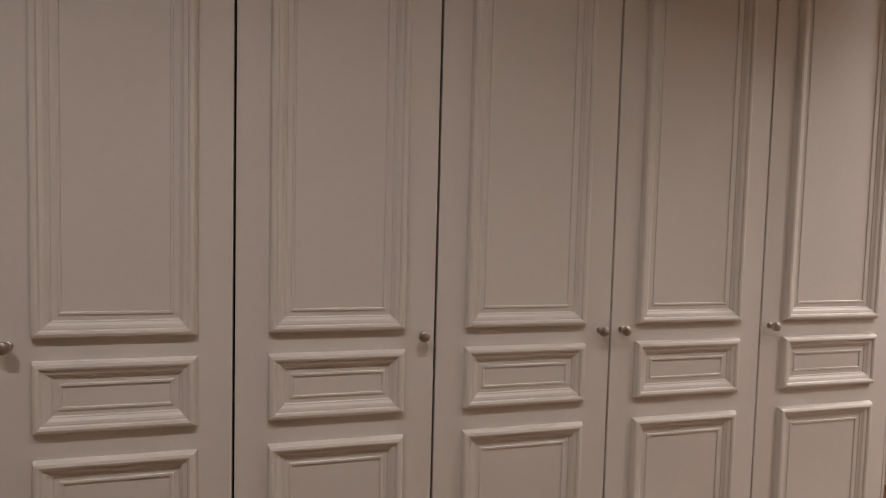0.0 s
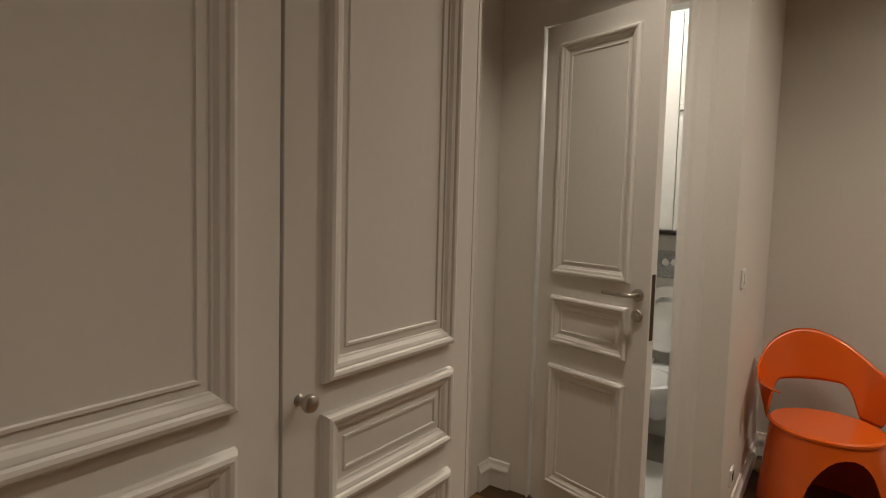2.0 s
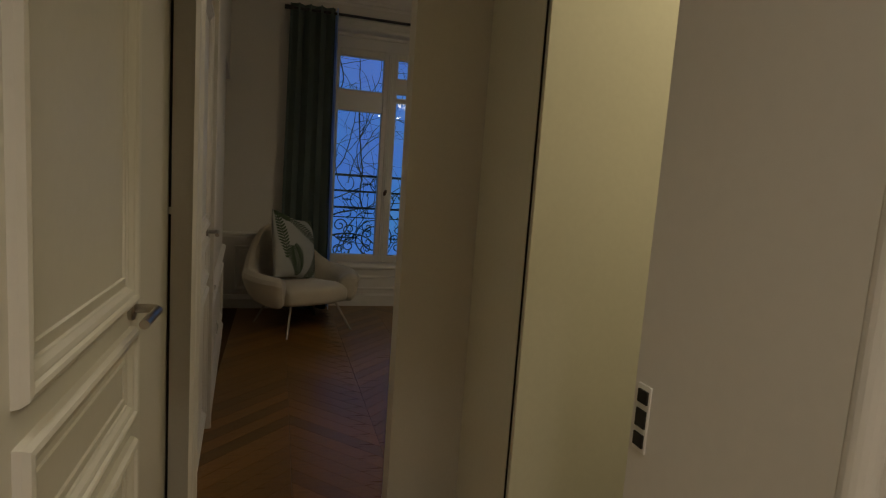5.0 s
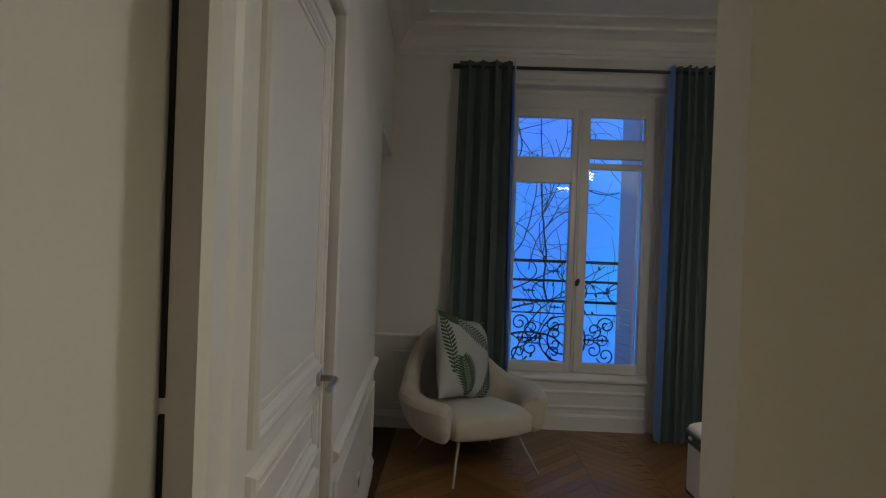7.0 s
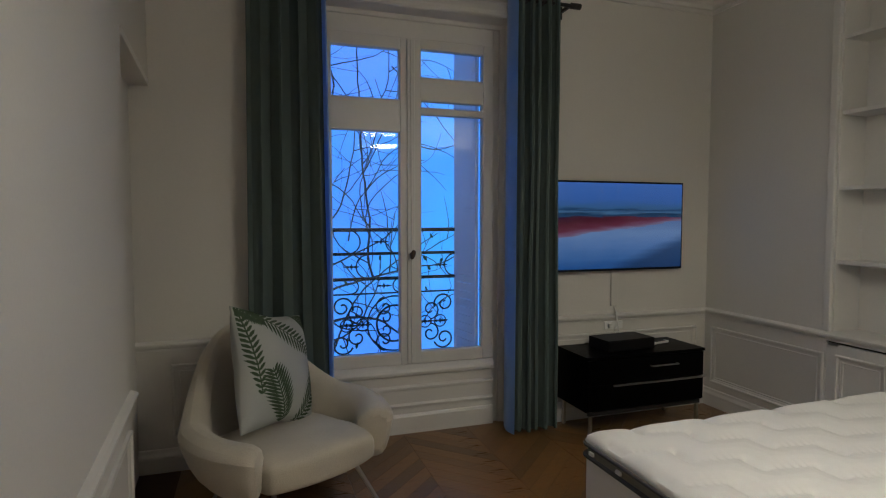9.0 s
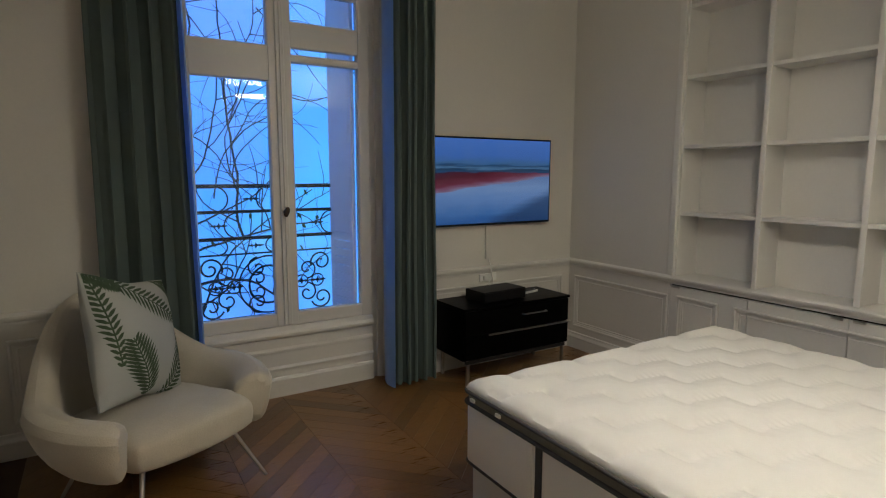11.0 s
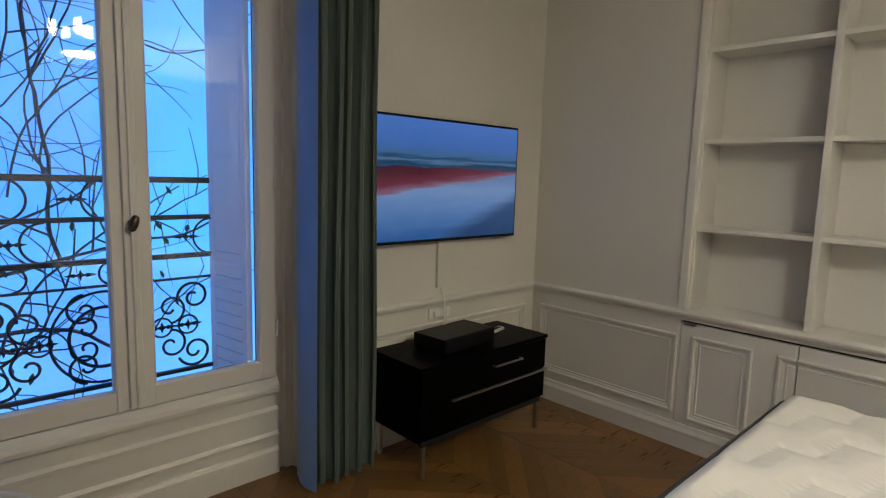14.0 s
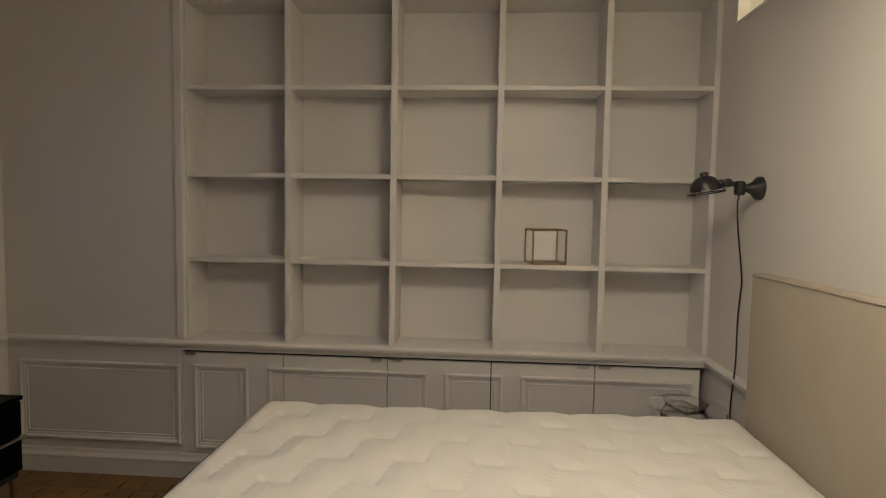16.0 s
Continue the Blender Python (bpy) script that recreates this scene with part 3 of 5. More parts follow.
for y in (5.93, 6.10):
    part("zip_tag", B((BX0 - 0.006, BX0 + 0.008, y - 0.014, y + 0.014, 0.568, 0.582), bevel=0.002), PLASTICW, band, "small white tag")
top = part("topper", quilt(BX0 + 0.008, BX1 - 0.008, BY0 - 0.005, BY1 - 0.008, 0.640), TICKING, d, "white quilted topper with S-shaped stitching", smooth=True)
part("piping", rim_tube(bmesh.new(), BX0 - 0.006, BX1 + 0.006, BY0 - 0.003, BY1 + 0.006, 0.603, 0.006), PIPING, top, smooth=True)
d = thing("headboard", "tall taupe upholstered headboard fixed to the partition", "headboard")
part("panel", rounded(bmesh.new(), 3.98, 5.675, 4.052, 4.118, 0.10, 1.27, 0.012, 0.01), HEADCLOTH, d, smooth=True)
part("seam", tube(bmesh.new(), [(3.99, 4.119, 1.262), (5.665, 4.119, 1.262)], 0.0035, 6), HEADCLOTH, d)

# television


def screen_picture():
    m = bpy.data.materials.new("screen_picture")
    m.use_nodes = True
    n, l = m.node_tree.nodes, m.node_tree.links
    b = n["Principled BSDF"]
    tc = n.new("ShaderNodeTexCoord")
    sep = n.new("ShaderNodeSeparateXYZ")
    l.new(tc.outputs["Generated"], sep.inputs[0])

    def math_node(op, a, c):
        k = n.new("ShaderNodeMath")
        k.operation = op
        for i, v in enumerate((a, c)):
            if isinstance(v, (int, float)):
                k.inputs[i].default_value = v
            else:
                l.new(v, k.inputs[i])
        return k.outputs[0]

    def ramp(value, stops):
        r = n.new("ShaderNodeValToRGB")
        e = r.color_ramp.elements
        e[0].position, e[0].color = stops[0][0], (*stops[0][1], 1)
        e[1].position, e[1].color = stops[-1][0], (*stops[-1][1], 1)
        for p, c in stops[1:-1]:
            x = e.new(p)
            x.color = (*c, 1)
        l.new(value, r.inputs[0])
        return r.outputs[0]

    mp = n.new("ShaderNodeMapping")
    mp.inputs["Scale"].default_value = (2.5, 1, 14)
    l.new(tc.outputs["Generated"], mp.inputs[0])
    nz = n.new("ShaderNodeTexNoise")
    nz.inputs["Scale"].default_value = 1.6
    nz.inputs["Detail"].default_value = 6
    l.new(mp.outputs[0], nz.inputs[0])
    wob = math_node("MULTIPLY", math_node("SUBTRACT", nz.outputs[0], 0.5), 0.10)
    u = sep.outputs["X"]
    v = math_node("ADD", sep.outputs["Z"], wob)
    sky_c = ramp(v, [(0.60, (0.05, 0.14, 0.30)), (0.635, (0.02, 0.07, 0.16)), (0.66, (0.16, 0.32, 0.55)), (0.685, (0.03, 0.10, 0.24)), (0.71, (0.10, 0.24, 0.50)), (0.8, (0.11, 0.27, 0.80)), (1.0, (0.14, 0.32, 0.92))])
    edge = math_node("ADD", 0.37, math_node("MULTIPLY", u, 0.19))
    w = math_node("DIVIDE", math_node("SUBTRACT", v, edge), 0.25)
    low = ramp(math_node("ADD", sep.outputs["Z"], math_node("MULTIPLY", wob, 1.6)), [(0.0, (0.04, 0.16, 0.52)), (0.12, (0.12, 0.28, 0.66)), (0.3, (0.25, 0.42, 0.82)), (0.42, (0.34, 0.50, 0.86)), (0.55, (0.24, 0.36, 0.68))])
    red = ramp(w, [(0.0, (0.40, 0.36, 0.55)), (0.10, (0.36, 0.16, 0.26)), (0.25, (0.26, 0.05, 0.09)), (0.6, (0.15, 0.02, 0.04)), (1.0, (0.03, 0.02, 0.07))])
    t1 = math_node("GREATER_THAN", v, edge)
    t2 = math_node("GREATER_THAN", v, 0.605)
    slope = math_node("SUBTRACT", math_node("SUBTRACT", math_node("MULTIPLY", u, 0.62), v), 0.20)
    hill = math_node("MINIMUM", math_node("MAXIMUM", math_node("MULTIPLY", slope, 5.0), 0.0), 0.75)

    def mix(f, a, c):
        k = n.new("ShaderNodeMix")
        k.data_type = "RGBA"
        l.new(f, k.inputs[0])
        l.new(a, k.inputs[6])
        l.new(c, k.inputs[7])
        return k.outputs[2]

    dark = n.new("ShaderNodeRGB")
    dark.outputs[0].default_value = (0.02, 0.06, 0.17, 1)
    col = mix(t2, mix(t1, mix(hill, low, dark.outputs[0]), red), sky_c)
    b.inputs["Base Color"].default_value = (0.01, 0.01, 0.01, 1)
    b.inputs["Roughness"].default_value = 0.15
    l.new(col, b.inputs["Emission Color"])
    b.inputs["Emission Strength"].default_value = 0.203
    return m


d = thing("television", "flat black wall television showing a beach picture", "television")
part("housing", B((4.835, 5.955, 7.795, 7.82, 1.10, 1.755), bevel=0.004), PLASTICB, d)
part("screen", B((4.848, 5.942, 7.792, 7.7965, 1.116, 1.742)), screen_picture(), d, "glowing screen with sea and sand")
part("bracket", B((5.2, 5.6, 7.82, 7.85, 1.25, 1.6)), BLACK, d)
d = thing("cable_cover", "white cable cover running down the wall", "cable cover")
part("channel", B((5.35, 5.41, 7.832, 7.85, 0.83, 1.12), bevel=0.003), WALL, d)
part("cable", tube(bmesh.new(), [(5.38, 7.84, 0.84), (5.382, 7.815, 0.78), (5.39, 7.80, 0.70), (5.40, 7.79, 0.60)], 0.005, 6), PLASTICW, d, "white cable hanging down behind the chest")
d = thing("wall_socket", "white wall socket above the baseboard", "socket")
part("plate", B((5.30, 5.46, 7.838, 7.85, 0.655, 0.715), bevel=0.003), PLASTICW, d)
part("plug", B((5.325, 5.36, 7.815, 7.838, 0.668, 0.702), bevel=0.004), PLASTICW, d)

# black chest
CX0, CX1, CY0, CY1 = 4.90, 5.86, 7.44, 7.83
d = thing("media_chest", "low black wooden chest with two drawers on metal legs", "chest of drawers")
part("body", B((CX0, CX1, CY0 + 0.02, CY1, 0.19, 0.545), bevel=0.003), EBONY, d)
part("top", B((CX0 - 0.006, CX1 + 0.006, CY0 - 0.004, CY1, 0.545, 0.565), bevel=0.003), EBONY, d)
dr = part("drawer", B((CX0 + 0.006, CX1 - 0.006, CY0, CY0 + 0.02, 0.372, 0.541), bevel=0.002), EBONY, d)
part("handle", tube(bmesh.new(), [(5.40, CY0, 0.475), (5.40, CY0 - 0.022, 0.475), (5.62, CY0 - 0.022, 0.475), (5.62, CY0, 0.475)], 0.006, 8), NICKEL, dr, "straight nickel bar handle", smooth=True)
dr = part("drawer", B((CX0 + 0.006, CX1 - 0.006, CY0, CY0 + 0.02, 0.20, 0.366), bevel=0.002), EBONY, d)
part("lip", B((CX0 + 0.2, CX1 + 0.012, CY0 - 0.012, CY0 + 0.004, 0.355, 0.366), bevel=0.002), NICKEL, dr, "thin nickel pull strip")
part("rail", B((CX0 + 0.02, CX1 - 0.02, CY0 + 0.012, CY0 + 0.034, 0.165, 0.19), bevel=0.002), BLACK, d, "dark steel base rail")
for x in (CX0 + 0.04, CX1 - 0.04):
    for y in (CY0 + 0.024, CY1 - 0.03):
        part("leg", B((x - 0.011, x + 0.011, y - 0.011, y + 0.011, 0.0, 0.19), bevel=0.002), NICKEL, d, "square steel leg")
d = thing("media_box", "flat black media box on the chest", "media box", pose(5.30, 7.62, 0.565, 0, 0, 4))
part("case", B((-0.20, 0.20, -0.10, 0.12, 0.004, 0.082), bevel=0.004), PLASTICB, d)
part("front", B((-0.195, 0.195, -0.106, -0.10, 0.010, 0.076), bevel=0.002), PLASTICB, d)
part("antenna", tube(bmesh.new(), [(0.02, 0.10, 0.065), (0.02, 0.11, 0.11), (0.05, 0.12, 0.13)], 0.004, 6), PLASTICW, d, "white cable end")
d = thing("remote_control", "white remote control lying on the chest", "remote", pose(5.65, 7.66, 0.565, 0, 0, -78))
part("case", B((-0.022, 0.022, -0.085, 0.085, 0, 0.018), bevel=0.006), PLASTICW, d)
part("button_pad", B((-0.013, 0.013, -0.05, 0.06, 0.018, 0.0195)), PLASTICB, d)

# curtains and rod
d = thing("curtain_rod", "black metal curtain rod with cylinder ends", "curtain rod")
part("rod", tube(bmesh.new(), [(2.80, 7.71, 2.93), (4.93, 7.71, 2.93)], 0.013, 12), BLACK, d, smooth=True)
for x in (2.79, 4.94):
    part("finial", cyl(bmesh.new(), (x - 0.035, 7.71, 2.93), (x + 0.035, 7.71, 2.93), 0.021), BLACK, d, smooth=True)
for x in (2.83, 4.90):
    part("bracket", B((x - 0.01, x + 0.01, 7.71, 7.85, 2.92, 2.94), (x - 0.015, x + 0.015, 7.842, 7.85, 2.88, 2.97), bevel=0.002), BLACK, d)


def curtain(x0, x1, folds, seed):
    """A heavy curtain on eyelets: deep folds that loosen towards the hem."""
    rnd = random.Random(seed)
    ph = [rnd.uniform(-0.5, 0.5) for _ in range(folds + 2)]
    bm = bmesh.new()
    nu, nv, rows, hem = folds * 14, 36, [], []
    for j in range(nv + 1):
        v = j / nv
        row = []
        for i in range(nu + 1):
            u = i / nu
            k = u * folds
            a = 2 * math.pi * k + ph[int(k)] * 0.5 * v
            amp = 0.050 * (1 - 0.25 * v) * (0.8 + 0.4 * math.sin(3.7 * k + seed))
            spread = 1 + 0.10 * v
            x = (x0 + x1) / 2 + (u - 0.5) * (x1 - x0) * spread + 0.016 * math.sin(2 * a) + 0.010 * v * math.sin(5 * u + seed)
            y = 7.71 + amp * math.sin(a) + 0.008 * math.sin(9 * v + 4 * u)
            row.append(bm.verts.new((x, y, 2.975 - v * 2.945 + 0.004 * math.sin(a) * (v > 0.99))))
        end, side = (row[0].co, -1) if seed == 8 else (row[-1].co, 1)
        hem.append([(end.x + side * (0.012 + 0.018 * math.sin(0.55 * k)), 7.640 + 0.198 * k / 7, end.z) for k in range(8)])
        rows.append(row)
    for a, b in zip(rows, rows[1:]):
        for i in range(len(a) - 1):
            bm.faces.new((a[i], a[i + 1], b[i + 1], b[i]))
    bmesh.ops.recalc_face_normals(bm, faces=bm.faces)
    bmesh.ops.solidify(bm, geom=bm.faces[:], thickness=0.004)
    d = thing("curtain", "floor-length sage green curtain gathered on a black rod", "curtain", group="pair of curtains")
    part("cloth", bm, CURTAIN, d, smooth=True)
    # the lining that turns back towards the window, its daylight painted in as blue
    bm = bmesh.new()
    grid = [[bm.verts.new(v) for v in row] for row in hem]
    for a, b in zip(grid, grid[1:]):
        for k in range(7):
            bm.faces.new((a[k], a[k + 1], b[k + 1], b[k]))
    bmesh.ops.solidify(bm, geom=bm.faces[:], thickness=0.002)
    part("lining", bm, SATIN_DAYLIT, d, "satin lining turned back at the edge, window daylight painted in as blue", smooth=True)
    for n in range(folds * 2):
        x = x0 + (n + 0.5) * (x1 - x0) / (folds * 2)
        part("eyelet", lathe(bmesh.new(), [(0.016, -0.002), (0.026, -0.002), (0.026, 0.002), (0.016, 0.002)], 16, pose(x, 7.71, 2.93, 0, 90)), BLACK, d)


curtain(2.81, 3.225, 4, 3)
curtain(4.49, 4.80, 5, 8)

# window
d = thing("window_1", "tall white French window with two casements and transoms", "window", kind="structure")
WY0, WY1 = 7.985, 8.055
part("frame", B((3.17, 3.235, WY0 + 0.012, WY1 + 0.05, 0.0, 2.84), (4.455, 4.54, WY0 + 0.012, WY1 + 0.05, 0, 2.84), (3.235, 4.455, WY0 + 0.012, WY1 + 0.05, 2.69, 2.84), (3.235, 4.455, WY0 + 0.002, WY1 + 0.05, 0.0, 0.475), bevel=0.004), TRIM, d)
part("frame_moulding", ring(bmesh.new(), 3.16, 4.55, -0.2, 2.86, [(0, 0), (0, 0.014), (0.012, 0.02), (0.03, 0.014), (0.05, 0.012), (0.055, 0)], WY0 + 0.012), TRIM, d)
for x0, x1, rails in ((3.237, 3.842, [(0.478, 0.556), (2.07, 2.275), (2.615, 2.688)]), (3.848, 4.453, [(0.478, 0.556), (2.195, 2.232), (2.285, 2.435), (2.63, 2.688)])):
    g0, g1 = (3.311, 3.775) if x0 < 3.5 else (3.917, 4.378)
    c = part("casement", B((x0, g0, WY0, WY1, 0.478, 2.688), (g1, x1, WY0, WY1, 0.478, 2.688), bevel=0.004), TRIM, d)
    for z0, z1 in rails:
        part("rail", B((g0, g1, WY0 + 0.004, WY1 - 0.004, z0, z1), bevel=0.003), TRIM, c)
    for (a0, a1), (b0, b1) in zip(rails, rails[1:]):
        pane = part("pane", B((g0 - 0.006, g1 + 0.006, 8.026, 8.032, a1 - 0.004, b0 + 0.004)), GLASS, c)
        pane.visible_shadow = False
        part("bead", ring(bmesh.new(), g0 - 0.001, g1 + 0.001, a1 - 0.001, b0 + 0.001, [(0, 0), (0.003, 0), (0.010, -0.014), (0.010, -0.03)], WY0 + 0.004), TRIM, c)
        part("gasket", ring(bmesh.new(), g0, g1, a1, b0, [(0, 0.0), (0, 0.003), (0.006, 0.003), (0.006, 0)], 8.036), BLACK, c)
part("meeting_strip", B((3.818, 3.872, 7.968, 7.986, 0.49, 2.68), bevel=0.005), TRIM, d)
h = part("espagnolette", lathe(bmesh.new(), [(0.001, -0.004), (0.013, 0), (0.015, 0.012), (0.010, 0.020), (0.009, 0.03)], 16, pose(3.845, 7.968, 1.24, 90)), BRONZE, d, "oval dark bronze window knob", smooth=True)
part("grip", lathe(bmesh.new(), [(0.001, -0.034), (0.012, -0.028), (0.017, -0.01), (0.017, 0.01), (0.012, 0.028), (0.001, 0.034)], 16, pose(3.845, 7.93, 1.24, 0, 18)), BRONZE, h, smooth=True)
part("bolt_rod", tube(bmesh.new(), [(3.845, 7.962, 0.50), (3.845, 7.962, 2.67)], 0.005, 8), TRIM, d)
for z in (0.72, 1.42, 2.45):
    for x in (3.236, 4.454):
        part("hinge", cyl(bmesh.new(), (x, 7.975, z - 0.04), (x, 7.975, z + 0.04), 0.008, seg=10), TRIM, d)
part("sill_panel", strip(bmesh.new(), (3.235, WY0 + 0.002), (4.455, WY0 + 0.002), (0, -1), [(0, 0.0), (0.022, 0.0), (0.022, 0.115), (0.014, 0.13), (0.006, 0.135), (0.006, 0.175), (0.018, 0.18), (0.02, 0.195), (0.008, 0.21), (0.006, 0.30), (0.016, 0.305), (0.016, 0.32), (0.004, 0.335), (0.004, 0.40), (0.03, 0.41), (0.034, 0.43), (0.028, 0.45), (0.006, 0.475), (0, 0.476)]), TRIM, d, "moulded panel under the casements")
structure("trim_window_reveal", B((3.163, 3.172, 7.85, 8.0, 0, 2.84), (4.538, 4.547, 7.85, 8.0, 0, 2.84), (3.17, 4.54, 7.85, 8.0, 2.838, 2.847)), TRIM, "white window reveal", "window reveal")
casing("trim_window_casing", pose(3.17, 7.85, 0), 1.37, 2.84, label="white moulded window casing")

# armchair
ARM = pose(2.975, 7.21, 0, 0, 0, 27)
d = thing("armchair", "cream boucle lounge chair with a sweeping shell and thin metal legs", "armchair", ARM @ Matrix.Diagonal((1.12, 1.12, 1.04, 1)))


def shell():
    bm = bmesh.new()
    n, rows = 56, []
    for i in range(n + 1):
        s = -1 + 2 * i / n
        a = s * radians(130)
        t = abs(s)
        f = max(0, min(1, (t - 0.55) / 0.4))
        rise = 0.5 + 0.5 * math.cos(math.pi * min(1, t / 0.62))
        top = 0.515 + 0.34 * rise - 0.025 * max(0, t - 0.7) / 0.3
        sx, sy = math.sin(a), math.cos(a)
        flare = 0.05 * math.exp(-((t - 0.78) / 0.22) ** 2)
        R = 0.415 + flare
        yy = 0.30 if sy > 0 else 0.42
        thick = 0.060 + 0.055 * min(1, t / 0.75)

        def at(r, z, back=0.0):
            return Vector((r * sx, yy / 0.30 * r * sy * 0.95 + 0.03 + back * max(0, sy), z))

        lean = 0.10 * rise
        prof = [(R * (0.66 + 0.14 * f), 0.235 - 0.01 * f, 0), (R * (0.80 + 0.13 * f), 0.26 - 0.025 * f, 0), (R * (0.95 + 0.04 * f), 0.34 - 0.02 * f, lean * 0.3), (R * 1.02, 0.44, lean * 0.6), (R * 1.03, top - 0.07, lean), (R * 1.01, top - 0.025, lean), (R - thick * 0.35, top, lean), (R - thick * 0.8, top - 0.012, lean), (R - thick * 1.15, top - 0.055, lean), (R - thick * 1.25, 0.43, lean * 0.6), (R - thick * 1.3, 0.33, 0.0), (R * 0.60, 0.28, 0)]
        pts = [at(*p) for p in prof]
        mid = sum(pts, Vector()) / len(pts)
        close = 1 - 0.13 * max(0, (t - 0.95) / 0.05) ** 2
        rows.append([bm.verts.new(mid + (p - mid) * close) for p in pts])
    for a, b in zip(rows, rows[1:]):
        for k in range(len(a)):
            bm.faces.new((a[k], b[k], b[(k + 1) % len(a)], a[(k + 1) % len(a)]))
    bm.faces.new(rows[0])
    bm.faces.new(rows[-1][::-1])
    return bm


sh = part("shell", shell(), BOUCLE, d, smooth=True)
m = sh.modifiers.new("soft", "SUBSURF")
m.levels = m.render_levels = 1


def seat():
    bm = bmesh.new()
    nu, nv = 20, 16
    rows = []
    for i in range(nu + 1):
        x = -1 + 2 * i / nu
        for_row = []
        for j in range(nv * 2):
            a = 2 * math.pi * j / (nv * 2)
            cy, cz = math.cos(a), math.sin(a)
            py = math.copysign(abs(cy) ** 0.55, cy)
            pz = math.copysign(abs(cz) ** 0.55, cz)
            k = (1 - abs(x) ** 6) ** 0.25 if abs(x) < 1 else 0.0
            front = -0.36 + 0.05 * x * x
            y = (front + 0.24) / 2 + (0.24 - front) / 2 * py
            z = 0.315 + 0.085 * pz * (0.75 + 0.25 * k) + 0.03 * (1 - x * x) * (pz > 0) * (1 - 0.4 * (y > 0)) - 0.02 * (y > -0.1) * (pz > 0)
            for_row.append(bm.verts.new((0.275 * x * (1 - 0.06 * (y > 0.1)), y, z)))
        rows.append(for_row)
    for a, b in zip(rows, rows[1:]):
        for k in range(len(a)):
            bm.faces.new((a[k], b[k], b[(k + 1) % len(a)], a[(k + 1) % len(a)]))
    bm.faces.new(rows[0])
    bm.faces.new(rows[-1][::-1])
    return bm


st = part("seat", seat(), BOUCLE, d, smooth=True)
m = st.modifiers.new("soft", "SUBSURF")
m.levels = m.render_levels = 1
for sx, sy in ((-1, -1), (1, -1), (-1, 1), (1, 1)):
    leg = tube(bmesh.new(), [(0.19 * sx, 0.17 * sy - 0.05, 0.26), (0.285 * sx, 0.285 * sy - 0.06, 0.0)], 0.011, 10, 0.7)
    part("leg", leg, NICKEL, d, "thin tapered metal leg", smooth=True)
part("underframe", B((-0.21, 0.21, -0.24, 0.14, 0.225, 0.25), bevel=0.004), BLACK, d)

# cushion with a fern print
PIL = ARM @ pose(-0.035, 0.02, 0.405, -17, 0, 0) @ pose(0, 0, 0, 0, 6, 28) @ Matrix.Diagonal((1.30, 1.2, 1.16, 1))
d = thing("cushion", "square white cushion with dark green fern print leaning in the armchair", "cushion", PIL)


def puff(x, z):
    """Half thickness of the cushion at x, z from its middle, in the unit square."""
    e = max(0.0, (1 - abs(x) ** 2.6)) * max(0.0, (1 - abs(z) ** 2.6))
    return 0.004 + 0.090 * e**0.6


def pillow_point(x, z, side, lift=0.0):
    pin = 1 - 0.12 * (1 - abs(x)) * abs(z) ** 2
    pin2 = 1 - 0.12 * (1 - abs(z)) * abs(x) ** 2
    return Vector((0.235 * x * pin2, side * (puff(x, z) + lift), 0.27 + 0.265 * z * pin))


bm = bmesh.new()
N = 30
for side in (-1, 1):
    g = [[bm.verts.new(pillow_point(-1 + 2 * i / N, -1 + 2 * j / N, side)) for j in range(N + 1)] for i in range(N + 1)]
    for i in range(N):
        for j in range(N):
            bm.faces.new((g[i][j], g[i + 1][j], g[i + 1][j + 1], g[i][j + 1]))
bmesh.ops.remove_doubles(bm, verts=bm.verts, dist=0.0005)
edge = [e for e in bm.edges if len(e.link_faces) == 1]
bmesh.ops.bridge_loops(bm, edges=edge)
part("cover", bm, LINEN, d, smooth=True)


def frond(cx, cz, ang, length, width, leaves=15):
    """A fern leaf of many narrow leaflets lying on the cushion's front."""
    bm = bmesh.new()
    ca, sa = math.cos(radians(ang)), math.sin(radians(ang))

    def spot(s, w):
        x, z = cx + (ca * s - sa * w) / 0.235, cz + (sa * s + ca * w) / 0.265
        return pillow_point(max(-0.985, min(0.985, x)), max(-0.985, min(0.985, z)), -1, 0.0015)

    for i in range(leaves):
        s = (i / leaves - 0.5) * length
        reach = width * math.sin(math.pi * (0.12 + 0.82 * i / leaves)) ** 0.8
        for side in (-1, 1):
            pts = []
            for k, hw in ((0, 0.35), (0.35, 1), (0.7, 0.8), (1, 0.05)):
                pts.append((s + k * reach * 0.75, side * k * reach, hw * 0.0085))
            left = [bm.verts.new(spot(a - w, b)) for a, b, w in pts]
            right = [bm.verts.new(spot(a + w, b)) for a, b, w in pts]
            for k in range(3):
                bm.faces.new((left[k], left[k + 1], right[k + 1], right[k]))
    a = [bm.verts.new(spot(-length / 2 + length * k / 12, -0.003)) for k in range(13)]
    b = [bm.verts.new(spot(-length / 2 + length * k / 12, 0.003)) for k in range(13)]
    for k in range(12):
        bm.faces.new((a[k], a[k + 1], b[k + 1], b[k]))
    part("fern_print", bm, FROND, d)


frond(-0.02, 0.60, -30, 0.40, 0.062, 17)
frond(-0.30, -0.50, 112, 0.26, 0.085)
frond(0.66, -0.50, 60, 0.36, 0.066, 17)
frond(-0.84, 0.25, 98, 0.36, 0.040)
frond(0.80, 0.86, -38, 0.16, 0.05)
frond(-0.80, 0.92, -30, 0.18, 0.045)

